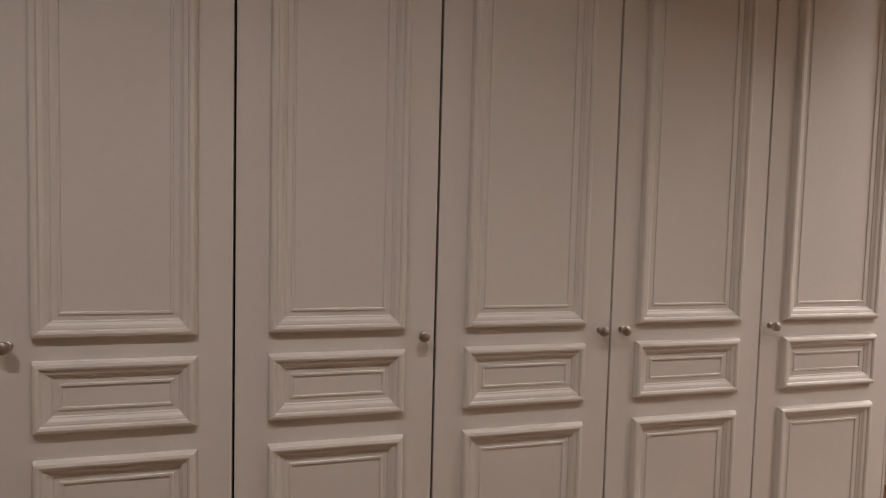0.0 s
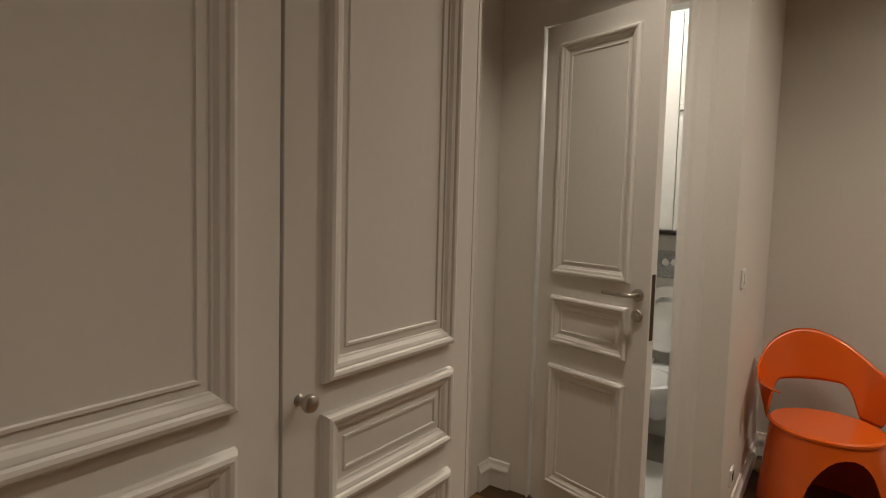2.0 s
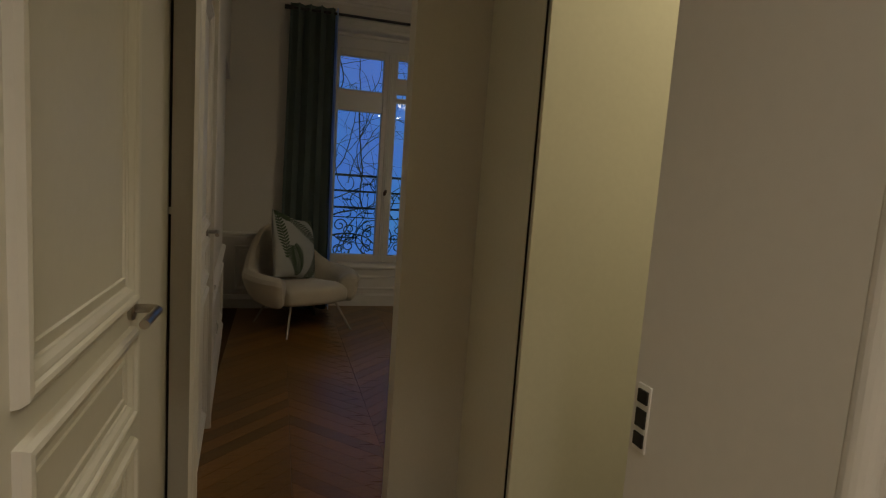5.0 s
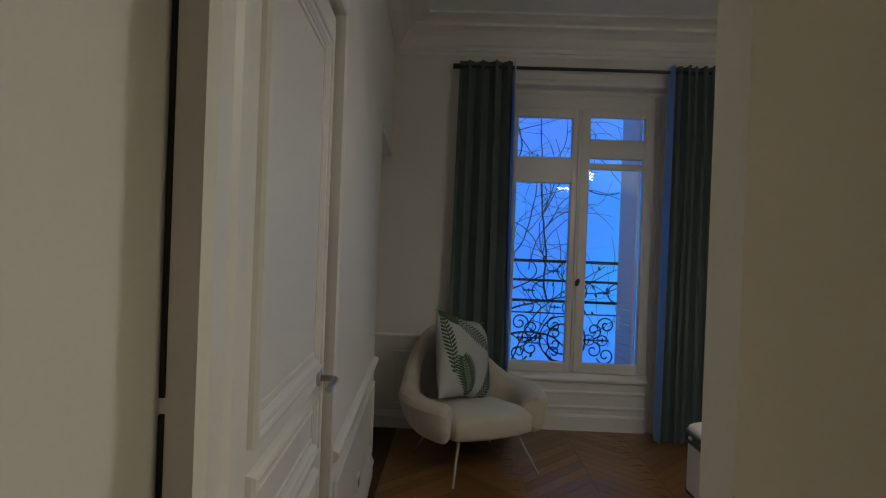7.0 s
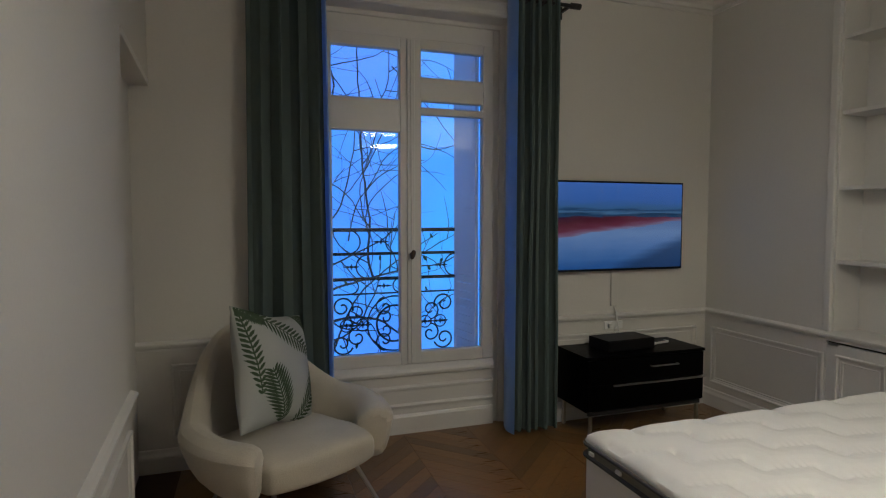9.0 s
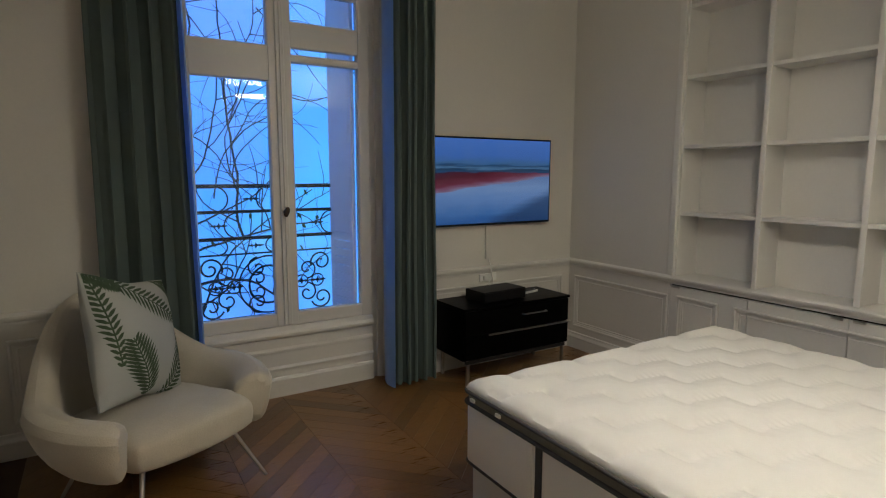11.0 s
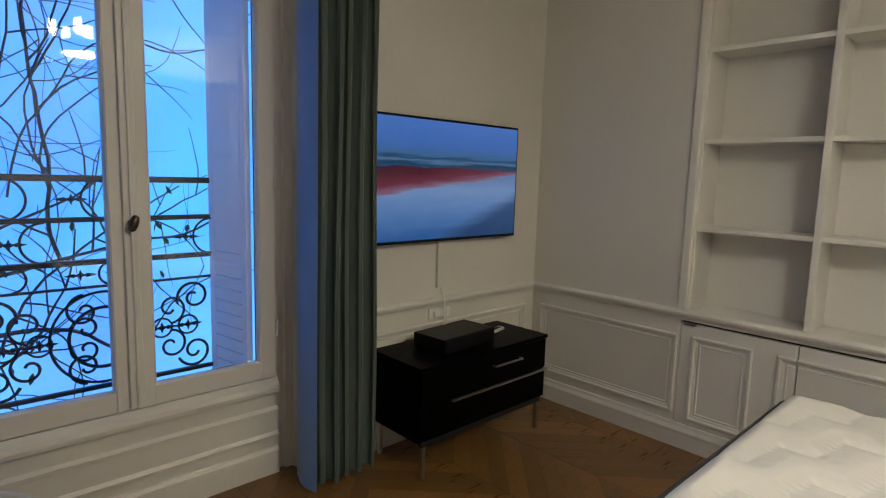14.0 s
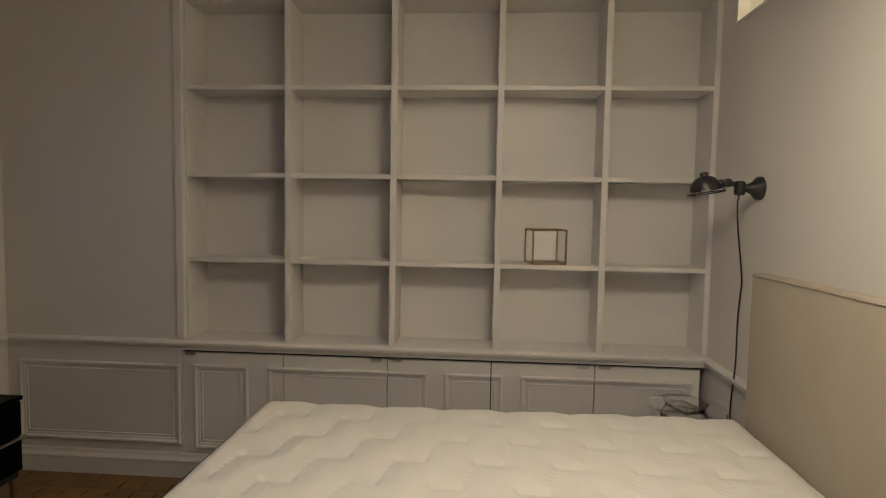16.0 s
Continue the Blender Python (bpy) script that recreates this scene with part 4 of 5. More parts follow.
# chandelier
d = thing("chandelier", "brass chandelier with upright glass petals, lit", "chandelier", pose(CHX, CHY, CHZ))
part("stem", tube(bmesh.new(), [(0, 0, 0.06), (0, 0, CB - CHZ)], 0.008, 10), BRASS, d)
part("canopy", lathe(bmesh.new(), [(0.06, CB - CHZ - 0.03), (0.06, CB - CHZ)], 20), BRASS, d)
part("disc", lathe(bmesh.new(), [(0.001, 0.035), (0.22, 0.035), (0.22, 0.0), (0.001, 0.0)], 28), BRASS, d)
for n in range(6):
    a = n * math.pi / 3
    arm = part("arm", tube(bmesh.new(), [(0.05 * math.cos(a), 0.05 * math.sin(a), 0.02), (0.18 * math.cos(a), 0.18 * math.sin(a), 0.0), (0.26 * math.cos(a), 0.26 * math.sin(a), 0.06)], 0.007, 8), BRASS, d)
    part("petal", lathe(bmesh.new(), [(0.012, 0), (0.030, 0.03), (0.034, 0.07), (0.026, 0.10), (0.030, 0.125)], 12, pose(0.26 * math.cos(a), 0.26 * math.sin(a), 0.055)), LAMPGLOW, arm, "glowing frosted glass petal", smooth=True)

# bookcase lantern, side table, wall lamp
d = thing("glass_lantern", "small glass box lantern with dark brass edges on the shelf", "lantern", pose(6.372, 4.875, 1.2255, 0, 0, 8))
w, h = 0.088, 0.185
for sx in (-1, 1):
    for sy in (-1, 1):
        part("post", B((sx * w - 0.004, sx * w + 0.004, sy * w - 0.004, sy * w + 0.004, 0, h)), BRASS, d)
for z in (0.004, h - 0.004):
    for sgn in (-1, 1):
        part("bar", B((sgn * w - 0.004, sgn * w + 0.004, -w, w, z - 0.004, z + 0.004)), BRASS, d)
        part("bar", B((-w, w, sgn * w - 0.004, sgn * w + 0.004, z - 0.004, z + 0.004)), BRASS, d)
for sgn in (-1, 1):
    for q in (part("pane", B((sgn * w - 0.001, sgn * w + 0.001, -w, w, 0.008, h - 0.008)), GLASS, d), part("pane", B((-w, w, sgn * w - 0.001, sgn * w + 0.001, 0.008, h - 0.008)), GLASS, d)):
        q.visible_shadow = False
part("bottom_plate", B((-w, w, -w, w, 0.001, 0.004)), BRASS, d)
d = thing("side_table", "round chrome side table with a mirrored top beside the bed", "side table", pose(6.0, 4.23, 0) @ Matrix.Diagonal((1.05, 1.05, 1.07, 1)))
part("top", lathe(bmesh.new(), [(0.001, 0.535), (0.165, 0.535), (0.168, 0.54), (0.168, 0.555), (0.165, 0.558), (0.001, 0.558)], 40), CHROME, d, smooth=True)
part("drum", lathe(bmesh.new(), [(0.155, 0.02), (0.155, 0.535)], 40), CHROME, d, "chrome drum", smooth=True)
part("foot_ring", lathe(bmesh.new(), [(0.16, 0.0), (0.165, 0.005), (0.165, 0.02), (0.16, 0.022)], 40), BLACK, d)
d = thing("glass_dish", "small clear glass dish on the side table", "dish", pose(5.98, 4.25, 0.5975, 0, 0, 20))
part("tray", B((-0.075, 0.075, -0.05, 0.05, 0, 0.008), bevel=0.002), GLASS, d)
part("rim", ring(bmesh.new(), -0.075, 0.075, -0.05, 0.05, [(0, 0), (-0.012, 0.03), (-0.008, 0.03), (0.004, 0.002)], 0), GLASS, d).matrix_basis = pose(0, 0, 0.008, -90)

d = thing("wall_lamp", "black jointed wall lamp with a wire-ringed dome shade", "wall lamp")
LX, LY, LZ = 5.785, 4.05, 1.615
base = part("base", lathe(bmesh.new(), [(0.050, 0), (0.050, 0.010), (0.045, 0.020), (0.028, 0.035), (0.018, 0.055), (0.014, 0.070)], 28, pose(LX, LY, LZ, -90)), BLACK, d, smooth=True)
part("joint", lathe(bmesh.new(), [(0.016, -0.03), (0.022, -0.024), (0.022, 0.024), (0.016, 0.03)], 20, pose(LX, LY + 0.085, LZ)), BLACK, base, smooth=True)
arm = part("arm", tube(bmesh.new(), [(LX, LY + 0.085, LZ + 0.012), (LX + 0.01, LY + 0.13, LZ + 0.022), (LX + 0.02, LY + 0.155, LZ + 0.024)], 0.011, 12), BLACK, d, smooth=True)
part("joint", lathe(bmesh.new(), [(0.012, -0.022), (0.018, -0.018), (0.018, 0.018), (0.012, 0.022)], 18, pose(LX + 0.012, LY + 0.135, LZ + 0.022, 0, 90)), BLACK, arm, smooth=True)
SHP = pose(LX + 0.035, LY + 0.21, LZ - 0.01, -8, 4)
shade = part("shade", lathe(bmesh.new(), [(0.001, 0.062), (0.018, 0.061), (0.038, 0.053), (0.054, 0.036), (0.062, 0.014), (0.064, 0.0), (0.061, 0.0), (0.058, 0.014), (0.050, 0.033), (0.034, 0.048), (0.001, 0.055)], 32, SHP), BLACK, d, smooth=True)
part("neck", lathe(bmesh.new(), [(0.014, 0.055), (0.018, 0.06), (0.016, 0.078), (0.001, 0.080)], 16, SHP), BLACK, shade, smooth=True)
part("yoke", tube(bmesh.new(), [(LX + 0.02, LY + 0.15, LZ + 0.024), (LX + 0.026, LY + 0.175, LZ + 0.018)], 0.015, 12), BLACK, shade)
circle = [SHP @ Vector((0.076 * math.cos(k * math.pi / 12), 0.076 * math.sin(k * math.pi / 12), -0.012)) for k in range(25)]
part("wire_ring", tube(bmesh.new(), circle, 0.0028, 6), BLACK, shade, "thin wire ring round the shade")
for k in range(3):
    a = k * 2 * math.pi / 3
    part("wire_stay", tube(bmesh.new(), [SHP @ Vector((0.063 * math.cos(a), 0.063 * math.sin(a), 0.004)), SHP @ Vector((0.076 * math.cos(a), 0.076 * math.sin(a), -0.012))], 0.0024, 6), BLACK, shade)
part("bulb", lathe(bmesh.new(), [(0.001, -0.012), (0.018, -0.004), (0.024, 0.012), (0.018, 0.034), (0.012, 0.05)], 16, SHP), PLASTICW, shade, "unlit white bulb", smooth=True)
pts = []
for k in range(40):
    s = k / 39
    pts.append((LX + 0.004 + 0.12 * s**0.45 + 0.008 * math.sin(17 * s) * (0.3 + s), LY + 0.083 - 0.06 * min(1, s * 3), LZ - 0.025 - s * 1.15))
part("cord", tube(bmesh.new(), pts, 0.0038, 6), BLACK, d, "wavy black power cord")

# transom pane over the partition and wall details
d = thing("window_2", "clear transom pane high in the partition", "window", kind="structure")
part("pane", B((4.2, 6.10, 3.995, 4.003, 2.39, 2.95)), GLASS, d).visible_shadow = False
part("frame", B((4.2, 6.10, 3.96, 4.055, 2.385, 2.40), (6.085, 6.10, 3.96, 4.055, 2.40, 2.95), (4.2, 4.215, 3.96, 4.055, 2.40, 2.95), bevel=0.002), TRIM, d)
d = thing("wall_socket", "white wall socket low on the bedroom wall", "socket")
d.matrix_basis = WEST
part("plate", B((0, 0.01, 1.95, 2.03, 0.25, 0.33), bevel=0.003), PLASTICW, d)
# dark box on the plate, painted as the shade in the hole
part("hole", B((0.009, 0.0115, 1.97, 2.01, 0.27, 0.31), bevel=0.001), GAP_SHADE, d)
structure("trim_niche_head", B((-0.10, 0.006, 2.785, 3.75, 2.225, 2.262), bevel=0.004), TRIM, "white moulded head of the niche", "trim").matrix_basis = WEST

# ---- hall things ----
d = thing("light_switch", "white square light switch on the wall", "light switch")
part("plate", B((3.66, 3.745, 1.170, 1.18, 1.12, 1.205), bevel=0.003), PLASTICW, d)
part("rocker", B((3.68, 3.725, 1.165, 1.171, 1.14, 1.185), bevel=0.002), PLASTICW, d)
d = thing("wall_socket", "white wall socket low behind the orange chair", "socket")
part("plate", B((3.70, 3.78, 1.170, 1.18, 0.22, 0.30), bevel=0.003), PLASTICW, d)
# the hole's shade is a dark box laid on the plate
part("hole", B((3.72, 3.76, 1.1685, 1.171, 0.24, 0.28), bevel=0.001), GAP_SHADE, d)
d = thing("strike_plate", "white lock strike plate with three dark slots on the door lining", "strike plate")
part("plate", B((3.2345, 3.2375, 2.539, 2.566, 1.070, 1.162), bevel=0.0008), PLASTICW, d)
# slots are dark boxes on the plate, their inner shade painted in
for z0, z1 in ((1.077, 1.095), (1.104, 1.128), (1.137, 1.155)):
    part("slot", B((3.232, 3.2345, 2.542, 2.562, z0, z1)), GAP_SHADE, d)
structure("trim_toilet_stop", B((3.45, 3.46, 2.046, 2.052, 0, 2.3)), TRIM, "door stop bead", "door stop")


def orange_chair():
    """A one-piece moulded chair: hollow drum base, round seat, and a band that sweeps into two wing arms."""
    d = thing("tub_chair", "glossy orange moulded plastic chair with wing arms", "chair", pose(4.26, 0.84, 0, 0, 0, -66))
    bm = bmesh.new()
    n = 320
    rows = []
    levels = [(0.28 - 0.1 * k * 0.00625, k * 0.00625) for k in range(65)]
    for i in range(n):
        a = 2 * math.pi * i / n
        rows.append([bm.verts.new((r * math.sin(a), -r * math.cos(a), z)) for r, z in levels])
    for i in range(n):
        a, b = rows[i], rows[(i + 1) % n]
        ang = (i + 0.5) * 360 / n
        ang = ang - 360 if ang > 180 else ang
        for k in range(len(levels) - 1):
            z = (levels[k][1] + levels[k + 1][1]) / 2
            if abs(ang) < 42 * math.sqrt(max(0, 1 - (z / 0.345) ** 2)) and z < 0.345:
                continue
            bm.faces.new((a[k], b[k], b[k + 1], a[k + 1]))
    bmesh.ops.recalc_face_normals(bm, faces=bm.faces)
    bmesh.ops.solidify(bm, geom=bm.faces[:], thickness=0.008)
    part("drum", bm, ORANGE, d, "hollow tapered drum base", smooth=True)
    part("seat", lathe(bmesh.new(), [(0.001, 0.392), (0.238, 0.398), (0.247, 0.405), (0.247, 0.416), (0.236, 0.424), (0.13, 0.418), (0.001, 0.413)], 48), ORANGE, d, smooth=True)
    bm = bmesh.new()
    rows = []
    m = 60
    for i in range(m + 1):
        s = -1 + 2 * i / m
        t = abs(s)
        a = s * radians(122)
        R = 0.262 + 0.03 * t
        wing = max(0, (t - 0.70) / 0.30)
        hi = 0.85 - 0.218 * (1 - math.cos(math.pi * min(1, t / 0.80))) / 2
        lo = 0.575 - 0.165 * max(0, min(1, (t - 0.30) / 0.16)) ** 2
        if t > 0.70:
            lo = lo + (hi - 0.03 - lo) * min(1, (t - 0.70) / 0.18) ** 0.7
        top, bot = (R + 0.035) * (1 + 0.22 * wing), (R - 0.022) * (1 + 0.16 * wing)
        rows.append([bm.verts.new((top * math.sin(a), top * math.cos(a), hi)), bm.verts.new(((top + bot) / 2 * math.sin(a), (top + bot) / 2 * math.cos(a), (hi + lo) / 2)), bm.verts.new((bot * math.sin(a), bot * math.cos(a), lo))])
    for a, b in zip(rows, rows[1:]):
        for k in range(2):
            bm.faces.new((a[k], b[k], b[k + 1], a[k + 1]))
    bmesh.ops.recalc_face_normals(bm, faces=bm.faces)
    bmesh.ops.solidify(bm, geom=bm.faces[:], thickness=0.009)
    ob = part("back_band", bm, ORANGE, d, "sweeping back band with wing arms", smooth=True)
    mod = ob.modifiers.new("soft", "SUBSURF")
    mod.levels = mod.render_levels = 1


orange_chair()

# toilet
TY = 1.70
d = thing("toilet", "white wall-hung toilet with its lid raised", "toilet", pose(0, 0, 0.09))


def bowl():
    bm = bmesh.new()
    rows = []
    for r, z, fx in ((0.07, 0.12, 0.30), (0.10, 0.16, 0.38), (0.125, 0.22, 0.46), (0.165, 0.30, 0.66), (0.185, 0.37, 0.90), (0.185, 0.405, 0.98), (0.165, 0.408, 0.93), (0.14, 0.36, 0.82), (0.09, 0.27, 0.62), (0.04, 0.25, 0.5)):
        ring_v = []
        for k in range(32):
            a = 2 * math.pi * k / 32
            cx = math.cos(a)
            x = 4.68 - (0.14 + 0.30 * fx * 1.0) + (-cx) * (r + 0.06 * fx) * (1.0 if cx > 0 else 0.9)
            ring_v.append(bm.verts.new((x, TY + r * math.sin(a), z)))
        rows.append(ring_v)
    for a, b in zip(rows, rows[1:]):
        for k in range(32):
            bm.faces.new((a[k], a[(k + 1) % 32], b[(k + 1) % 32], b[k]))
    bm.faces.new(rows[0])
    bm.faces.new(rows[-1])
    return bm


part("bowl", bowl(), PORCELAIN, d, smooth=True)
part("body", rounded(bmesh.new(), 4.44, 4.68, TY - 0.15, TY + 0.15, 0.15, 0.40, 0.05, 0.02), PORCELAIN, d, smooth=True)


def seat_loop(cx, cz, ru, rv, m):
    return [m @ Vector((ru * math.cos(2 * math.pi * k / 40) * (0.85 if math.cos(2 * math.pi * k / 40) < -0.6 else 1), rv * math.sin(2 * math.pi * k / 40), 0)) for k in range(40)]


tilt = pose(4.60, TY, 0.44, 0, -80, 0)
for name, ru, rv, inner, lift in (("lid", 0.225, 0.185, 0.0, 0.0), ("seat_ring", 0.22, 0.182, 0.55, 0.022)):
    bm = bmesh.new()
    mm = tilt @ pose(0.23, 0, lift)
    outer = [bm.verts.new(p) for p in seat_loop(0, 0, ru, rv, mm)]
    if inner:
        inn = [bm.verts.new(p) for p in seat_loop(0, 0, ru * 0.70, rv * 0.66, mm)]
        for k in range(40):
            bm.faces.new((outer[k], outer[(k + 1) % 40], inn[(k + 1) % 40], inn[k]))
    else:
        bm.faces.new(outer)
    bmesh.ops.recalc_face_normals(bm, faces=bm.faces)
    bmesh.ops.solidify(bm, geom=bm.faces[:], thickness=0.014)
    part(name, bm, PORCELAIN, d, "raised white " + name.replace("_", " "), smooth=True)
for sgn in (-1, 1):
    part("hinge", cyl(bmesh.new(), (4.60, TY + sgn * 0.07 - 0.02, 0.425), (4.60, TY + sgn * 0.07 + 0.02, 0.425), 0.014), CHROME, d)
structure("wall_toilet_ledge", B((4.68, 4.78, 1.24, 2.27, 0.0, 1.30)), WALL, "off-white boxed-in cistern wall", "wall")
d = thing("flush_plate", "chrome flush plate on a marble panel", "flush plate")
part("panel", B((4.668, 4.68, TY - 0.13, TY + 0.13, 1.03, 1.20), bevel=0.002), MARBLE, d, "grey marble panel")
for dy in (-0.022, 0.032):
    part("button", lathe(bmesh.new(), [(0.025, 0), (0.025, 0.008), (0.021, 0.012), (0.001, 0.012)], 24, pose(4.668, TY + dy, 1.13, 0, -90)), CHROME, d, smooth=True)
d = thing("toilet_cabinet", "white wall cabinet with panelled doors over the toilet", "cabinet")
part("body", B((4.42, 4.78, 1.245, 2.20, 1.34, 2.58), bevel=0.002), LEAF, d)
part("door", B((4.40, 4.418, 1.643, 2.20, 1.34, 2.58), bevel=0.002), LEAF, d)
q = part("door", B((4.40, 4.418, 1.245, 1.637, 1.34, 2.02), bevel=0.002), LEAF, d)
part("panel_moulding", ring(bmesh.new(), -1.60, -1.28, 1.38, 1.98, SLIM), LEAF, q).matrix_basis = pose(4.40, 0, 0, 0, 0, -90)
part("door", B((4.40, 4.418, 1.245, 1.637, 2.06, 2.58), bevel=0.002), LEAF, d)
part("cornice", B((4.385, 4.418, 1.245, 1.637, 2.022, 2.058), bevel=0.006), LEAF, d)

# ---- outside ----
d = thing("balcony_railing", "black wrought-iron balcony railing with scrolls", "railing")
RY = 8.36
for z, r in ((1.40, 0.014), (1.225, 0.011), (1.04, 0.012), (0.93, 0.006), (0.475, 0.010)):
    part("rail", B((2.95, 4.295, RY - r, RY + r, z - r, z + r), bevel=0.003), BLACK, d)
for x in (2.97,):
    part("post", B((x - 0.014, x + 0.014, RY - 0.014, RY + 0.014, 0.30, 1.41), bevel=0.003), BLACK, d)


def arc(cx, cz, r0, r1, a0, a1, steps=26):
    return [(cx + (r0 + (r1 - r0) * k / steps) * math.cos(radians(a0 + (a1 - a0) * k / steps)), RY, cz + (r0 + (r1 - r0) * k / steps) * math.sin(radians(a0 + (a1 - a0) * k / steps))) for k in range(steps + 1)]


def scroll(cx, cz, r0, r1, a0, a1, thick=0.0065, steps=26):
    part("scroll", tube(bmesh.new(), arc(cx, cz, r0, r1, a0, a1, steps), thick, 6), BLACK, d)


def fleuron(cx, cz, s=1.0):
    bm = bmesh.new()
    lathe(bm, [(0.001, -0.075 * s), (0.006 * s, -0.06 * s), (0.012 * s, -0.03 * s), (0.005 * s, -0.02 * s), (0.016 * s, 0), (0.005 * s, 0.02 * s), (0.012 * s, 0.03 * s), (0.006 * s, 0.06 * s), (0.001, 0.075 * s)], 10, pose(cx, RY, cz, 0, 90))
    lathe(bm, [(0.001, -0.03 * s), (0.008 * s, -0.012 * s), (0.008 * s, 0.012 * s), (0.001, 0.03 * s)], 8, pose(cx, RY, cz))
    part("fleuron", bm, BLACK, d)


for k in (-1, 1):
    c = 3.82
    for half in (-1, 1):
        scroll(c, 0.70, 0.205, 0.205, 90 - half * 0 if half > 0 else 270, 180 if k < 0 else (0 if half > 0 else 360))
        scroll(c + k * 0.075, 0.70 + half * 0.125, 0.075, 0.014, (90 if half > 0 else -90), (90 if half > 0 else -90) + (-1 if k * half > 0 else 1) * 430)
        scroll(c + k * 0.07, 0.70 + half * 0.045, 0.06, 0.012, (0 if k > 0 else 180), (0 if k > 0 else 180) + half * k * 380)
        for dx in (0.30, 0.76):
            x = c + k * dx
            if x > 4.3:
                continue
            scroll(x + k * 0.09, 0.70 + half * 0.135, 0.082, 0.016, (200 if k > 0 else -20), (200 if k > 0 else -20) + (-1 if k * half > 0 else 1) * 500, 0.007)
            scroll(x - k * 0.02, 0.70 + half * 0.09, 0.075, 0.014, (270 if half > 0 else 90), (270 if half > 0 else 90) + (-1 if k * half < 0 else 1) * 420)
    scroll(c, 0.70, 0.135, 0.135, 90, 90 - k * 180, 0.008)
    for dx in (0.24, 0.36, 0.72, 0.84):
        if c + k * dx > 4.28:
            continue
        fleuron(c + k * dx, 0.70, 0.9)
        scroll(c + k * dx, 0.70, 0.045, 0.045, 0, 360, 0.005)
for x, z in ((3.72, 1.312), (3.50, 1.13), (4.18, 1.13), (3.74, 0.985), (3.2, 1.312)):
    fleuron(x, z, 0.8)
    half = 0.085 if z > 1.1 else 0.05
    scroll(x + 0.12, z, half, half, 90, 270, 0.0055)
    scroll(x - 0.24, z, half, half, -90, 90, 0.0055)

d = thing("shutter", "pale lilac-grey louvred shutter folded outwards beside the railing", "shutter")
d.matrix_basis = pose(4.300, 8.385, 0, 0, 0, 10)
part("frame", B((0, 0.03, -0.04, 0, 0.30, 2.80), (0, 0.03, -0.31, -0.27, 0.30, 2.80), (0, 0.03, -0.27, -0.04, 0.30, 0.45), (0, 0.03, -0.27, -0.04, 1.06, 2.80), bevel=0.003), SHUTTER, d)
for k in range(10):
    part("slat", B((0.002, 0.026, -0.27, -0.04, 0.453 + 0.061 * k, 0.508 + 0.061 * k), bevel=0.003), SHUTTER, d)
structure("balcony_slab", B((2.6, 5.1, 8.2, 8.75, 0.18, 0.30)), STONE, "pale stone balcony slab", "balcony")


def limb(bm, start, ang, length, r, rnd, depth):
    """A winding twig that forks; all in a thin layer outside the railing."""
    pts = [Vector(start)]
    a = ang
    steps = max(5, int(length / 0.07))
    bend = rnd.uniform(-9, 9)
    for _ in range(steps):
        a += bend + rnd.uniform(-11, 11)
        p = pts[-1] + 0.07 * Vector((math.cos(radians(a)), rnd.uniform(-0.18, 0.18), math.sin(radians(a))))
        pts.append(p)
        if depth and rnd.random() < 0.22:
            limb(bm, p, a + rnd.choice((-1, 1)) * rnd.uniform(30, 75), length * rnd.uniform(0.3, 0.55), r * 0.6, rnd, depth - 1)
    tube(bm, pts, r, 5, 0.45)


d = thing("climbing_vine", "bare climbing vine with thin tangled branches", "vine")
rnd = random.Random(11)
for start, ang, length, r in (((3.72, 8.62, 1.0), 106, 1.9, 0.010), ((3.35, 8.75, 0.3), 70, 1.5, 0.009), ((3.25, 8.6, 2.2), -30, 1.1, 0.007), ((3.2, 8.7, 1.75), 12, 1.0, 0.006), ((3.25, 8.55, 0.65), 35, 1.4, 0.012), ((4.0, 8.7, 0.3), 85, 1.1, 0.006), ((3.9, 8.75, 2.7), -40, 0.9, 0.006), ((3.15, 8.7, 2.65), -15, 0.9, 0.006), ((3.3, 8.6, 0.9), 28, 1.3, 0.010), ((4.1, 8.8, 2.1), -20, 0.5, 0.006), ((3.55, 8.8, 1.3), 80, 1.5, 0.006), ((3.28, 8.65, 1.3), 40, 1.2, 0.008), ((3.3, 8.6, 1.9), 60, 1.0, 0.006), ((3.22, 8.7, 2.45), 5, 0.8, 0.006), ((3.35, 8.62, 2.75), -65, 1.3, 0.008), ((3.6, 8.66, 2.3), -80, 0.9, 0.005), ((3.2, 8.6, 1.05), 8, 0.9, 0.009), ((3.4, 8.6, 0.55), 20, 0.8, 0.008), ((4.02, 8.7, 0.95), 60, 0.5, 0.005)):
    bm = bmesh.new()
    limb(bm, start, ang, length, r, rnd, 2)
    part("branch", bm, BARK, d)
stem = bmesh.new()
tube(stem, [(3.30, 8.65, 0.25), (3.31, 8.7, 1.2), (3.28, 8.72, 2.2), (3.25, 8.7, 3.1)], 0.02, 8, 0.6)
part("trunk", stem, BARK, d)
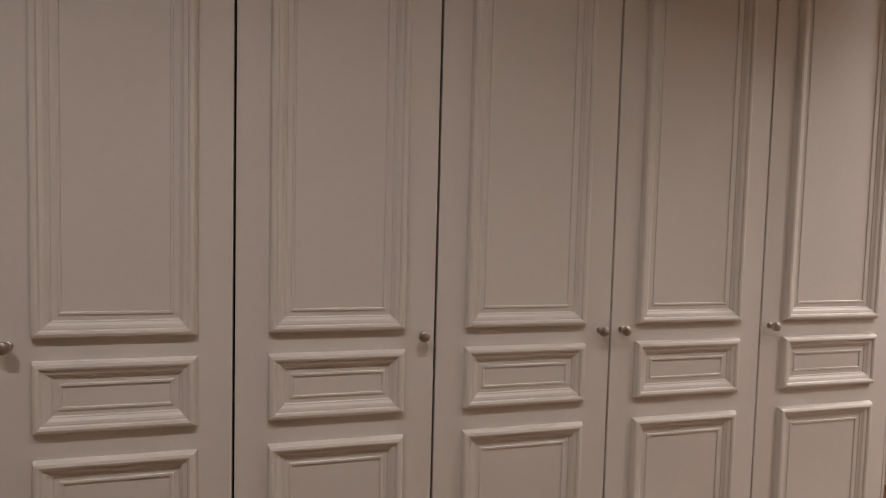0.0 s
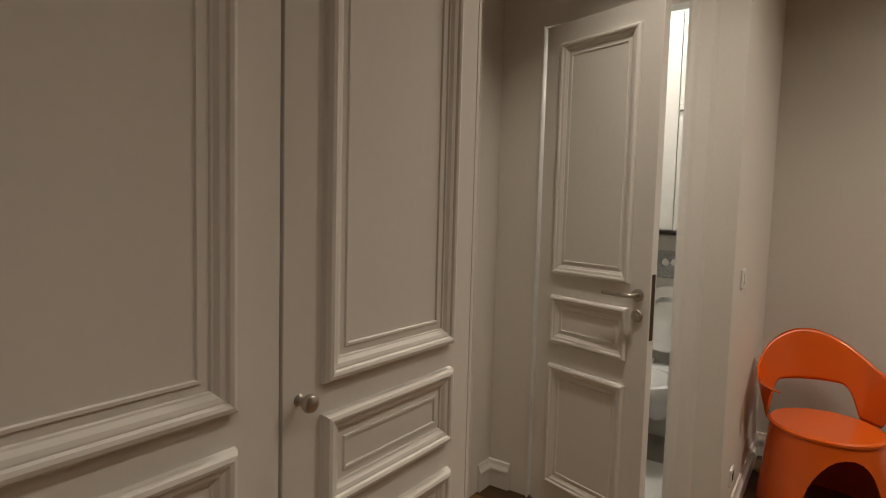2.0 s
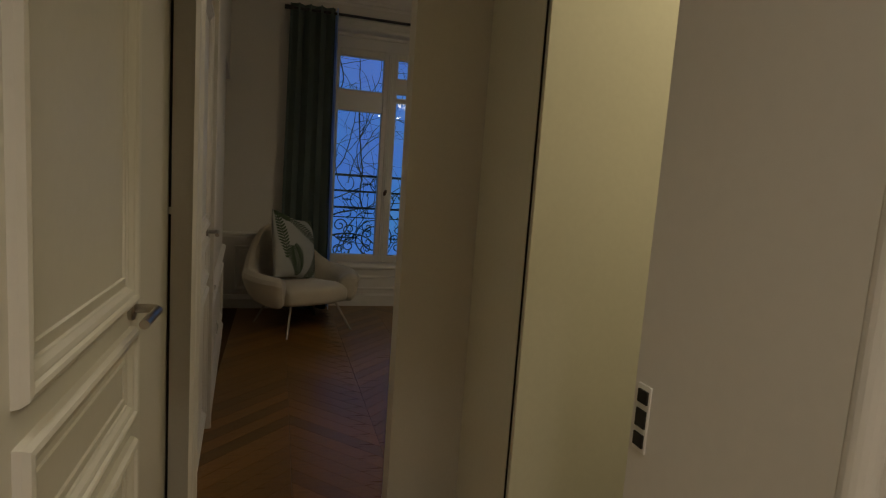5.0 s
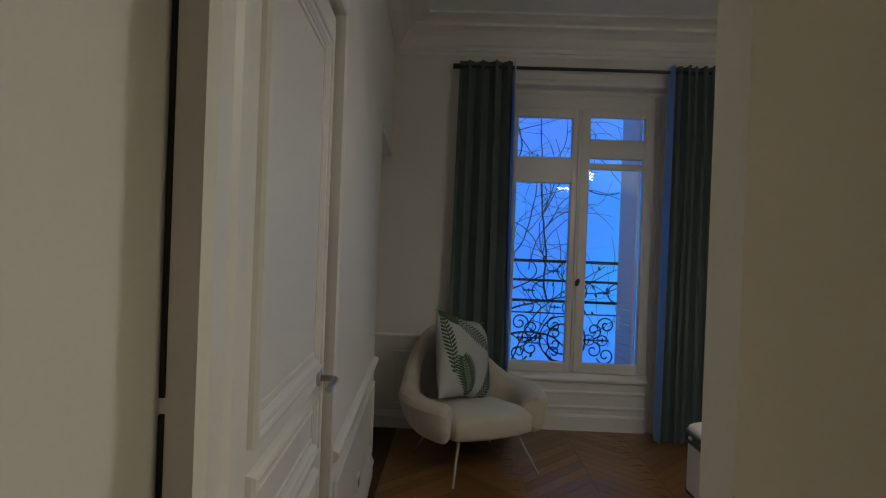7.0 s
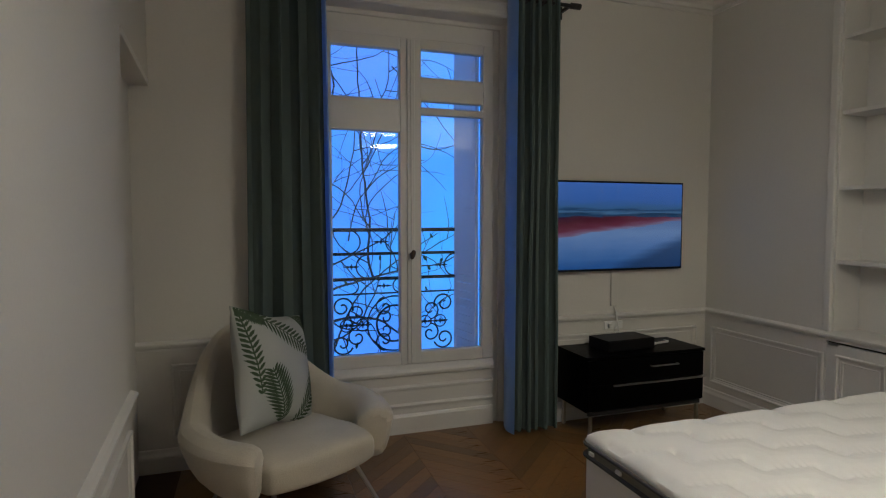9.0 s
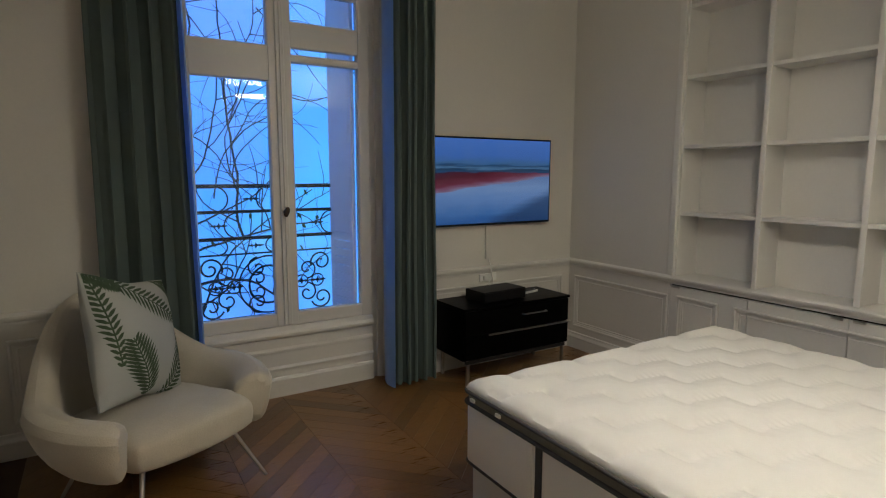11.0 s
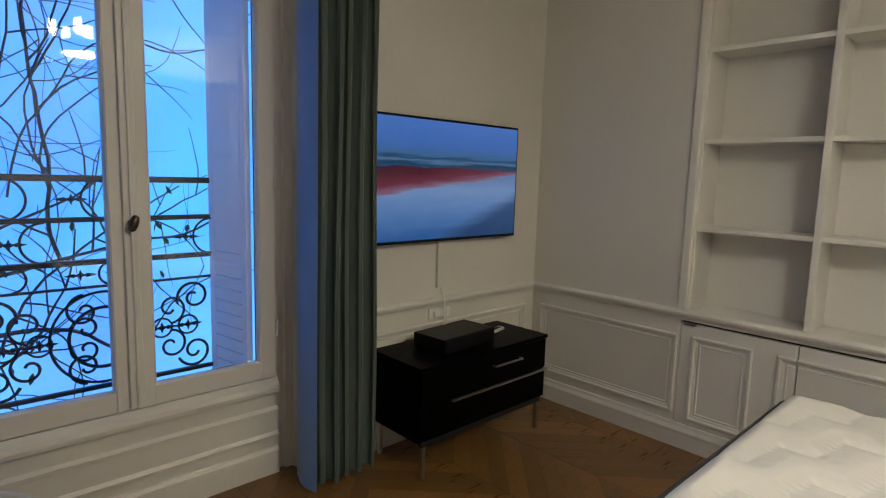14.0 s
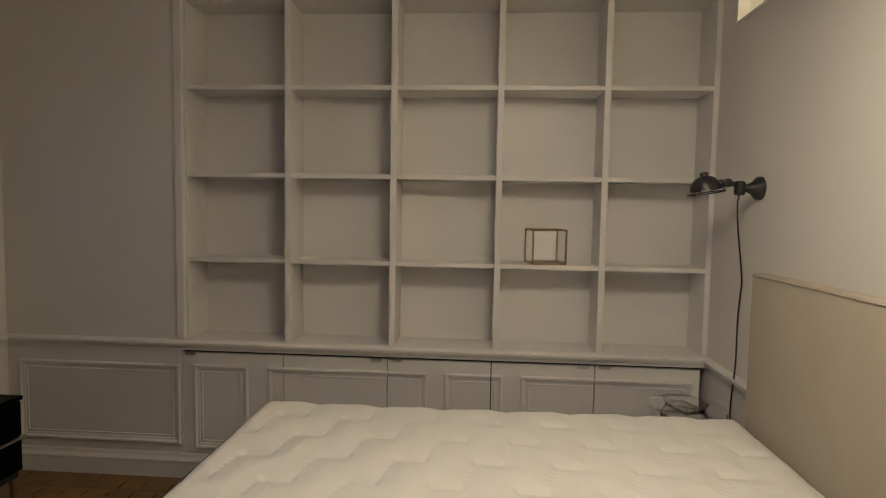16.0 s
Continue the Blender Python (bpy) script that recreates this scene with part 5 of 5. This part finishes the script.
for n in range(26):
    bm = bmesh.new()
    x, z = (rnd.uniform(3.35, 4.3), rnd.uniform(0.5, 1.35)) if n < 20 else (rnd.uniform(3.9, 4.3), rnd.uniform(0.5, 1.2))
    m = pose(x, rnd.uniform(8.45, 8.7), z, rnd.uniform(40, 120), rnd.uniform(-40, 40), rnd.uniform(0, 360))
    tip = [m @ Vector(p) for p in ((0, -0.028, 0), (0.012, -0.008, 0.004), (0.010, 0.012, 0.003), (0, 0.03, 0), (-0.010, 0.012, 0.003), (-0.012, -0.008, 0.004))]
    bm.faces.new([bm.verts.new(p) for p in tip])
    bmesh.ops.solidify(bm, geom=bm.faces[:], thickness=0.001)
    part("leaf", bm, GREENLEAF, d)


def dusk_glow_wall():
    m = bpy.data.materials.new("dusk_facade_glow")
    m.use_nodes = True
    n, l = m.node_tree.nodes, m.node_tree.links
    b = n["Principled BSDF"]
    tc = n.new("ShaderNodeTexCoord")
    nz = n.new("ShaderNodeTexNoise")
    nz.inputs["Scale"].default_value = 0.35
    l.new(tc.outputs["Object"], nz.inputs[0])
    # dusk light on the facade is painted in as its own blue emission
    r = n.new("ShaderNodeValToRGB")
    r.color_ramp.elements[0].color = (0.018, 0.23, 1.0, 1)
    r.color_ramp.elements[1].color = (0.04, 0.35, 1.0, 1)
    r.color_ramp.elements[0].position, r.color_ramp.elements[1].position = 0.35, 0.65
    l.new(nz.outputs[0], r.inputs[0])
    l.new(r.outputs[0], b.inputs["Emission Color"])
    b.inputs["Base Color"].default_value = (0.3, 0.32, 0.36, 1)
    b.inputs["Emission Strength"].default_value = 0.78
    b.inputs["Roughness"].default_value = 0.9
    structure("backdrop", B((-8, 18, 15.0, 15.1, -6, 16)), m, "self-glowing backdrop for even blue dusk light on the facade across the court", "backdrop")
    structure("backdrop_pipe", B((3.55, 3.8, 14.8, 14.95, -6, 16), bevel=0.05), STONE, "pale downpipe on the facade", "backdrop")


dusk_glow_wall()
structure("ground", B((-40, 60, 8.9, 90, -6.3, -6.2)), STONE, "grey court far below the balcony", "ground")

# ---- parquet ----
floor = structure("floor_boards", B((-2.2, 3.47, -2.2, 2.27, FLOORZ, -0.006), (2.2, 3.47, 2.27, 7.98, FLOORZ, -0.006), (3.47, 4.78, -2.2, 1.2, FLOORZ, -0.006), (3.47, 6.6, 4.0, 7.85, FLOORZ, -0.006)), JOINT, "brown oak chevron parquet floor", "floor")
COL, PW = 0.46, 0.088
step = PW * math.sqrt(2)


def plank_mesh(sign):
    bm = bmesh.new()
    g = 0.0006
    x0, x1 = g, COL - g
    rise = (x1 - x0) * sign
    y0 = 0.0 if sign > 0 else COL
    p = [(x0, y0 + g), (x1, y0 + rise + g), (x1, y0 + rise + step - g), (x0, y0 + step - g)]
    c = 0.0010
    q = [(x0 + c, y0 + g + c), (x1 - c, y0 + rise + g + c), (x1 - c, y0 + rise + step - g - c), (x0 + c, y0 + step - g - c)]
    low = [bm.verts.new((x, y, -0.006)) for x, y in p]
    mid = [bm.verts.new((x, y, -0.0015)) for x, y in p]
    top = [bm.verts.new((x, y, 0.0)) for x, y in q]
    bm.faces.new(top)
    for a, b in ((low, mid), (mid, top)):
        for k in range(4):
            bm.faces.new((a[k], a[(k + 1) % 4], b[(k + 1) % 4], b[k]))
    return mesh("plank", bm, OAK)


planks = {1: plank_mesh(1), -1: plank_mesh(-1)}
rest = bmesh.new()
made = 0
for k in range(-5, 20):
    x = 2.40 + (k - 5) * COL + 0.0
    sign = 1 if k % 2 else -1
    for j in range(-22, 68):
        y = j * step
        cx, cy = x + COL / 2, y + COL / 2
        inside = (-2.2 < cx < 3.45 and -2.35 < cy < 2.2) or (2.2 < cx < 3.45 and 2.1 < cy < 8.15) or (3.4 < cx < 4.75 and -2.35 < cy < 1.1) or (3.4 < cx < 6.4 and 3.9 < cy < 8.15)
        if not inside:
            continue
        near = (2.3 < cx < 3.5 and 3.4 < cy < 8.15) or (3.4 < cx < 6.3 and 6.1 < cy < 8.15)
        if near and made < 300:
            ob = new("plank", planks[sign])
            ob.parent = floor
            ob.location = (x, y, 0)
            made += 1
        else:
            base = len(rest.verts)
            rest.from_mesh(planks[sign])
            rest.verts.ensure_lookup_table()
            bmesh.ops.translate(rest, verts=rest.verts[base:], vec=(x, y, 0))
tagged(part("planks", rest, OAK, floor), kind="stuff")
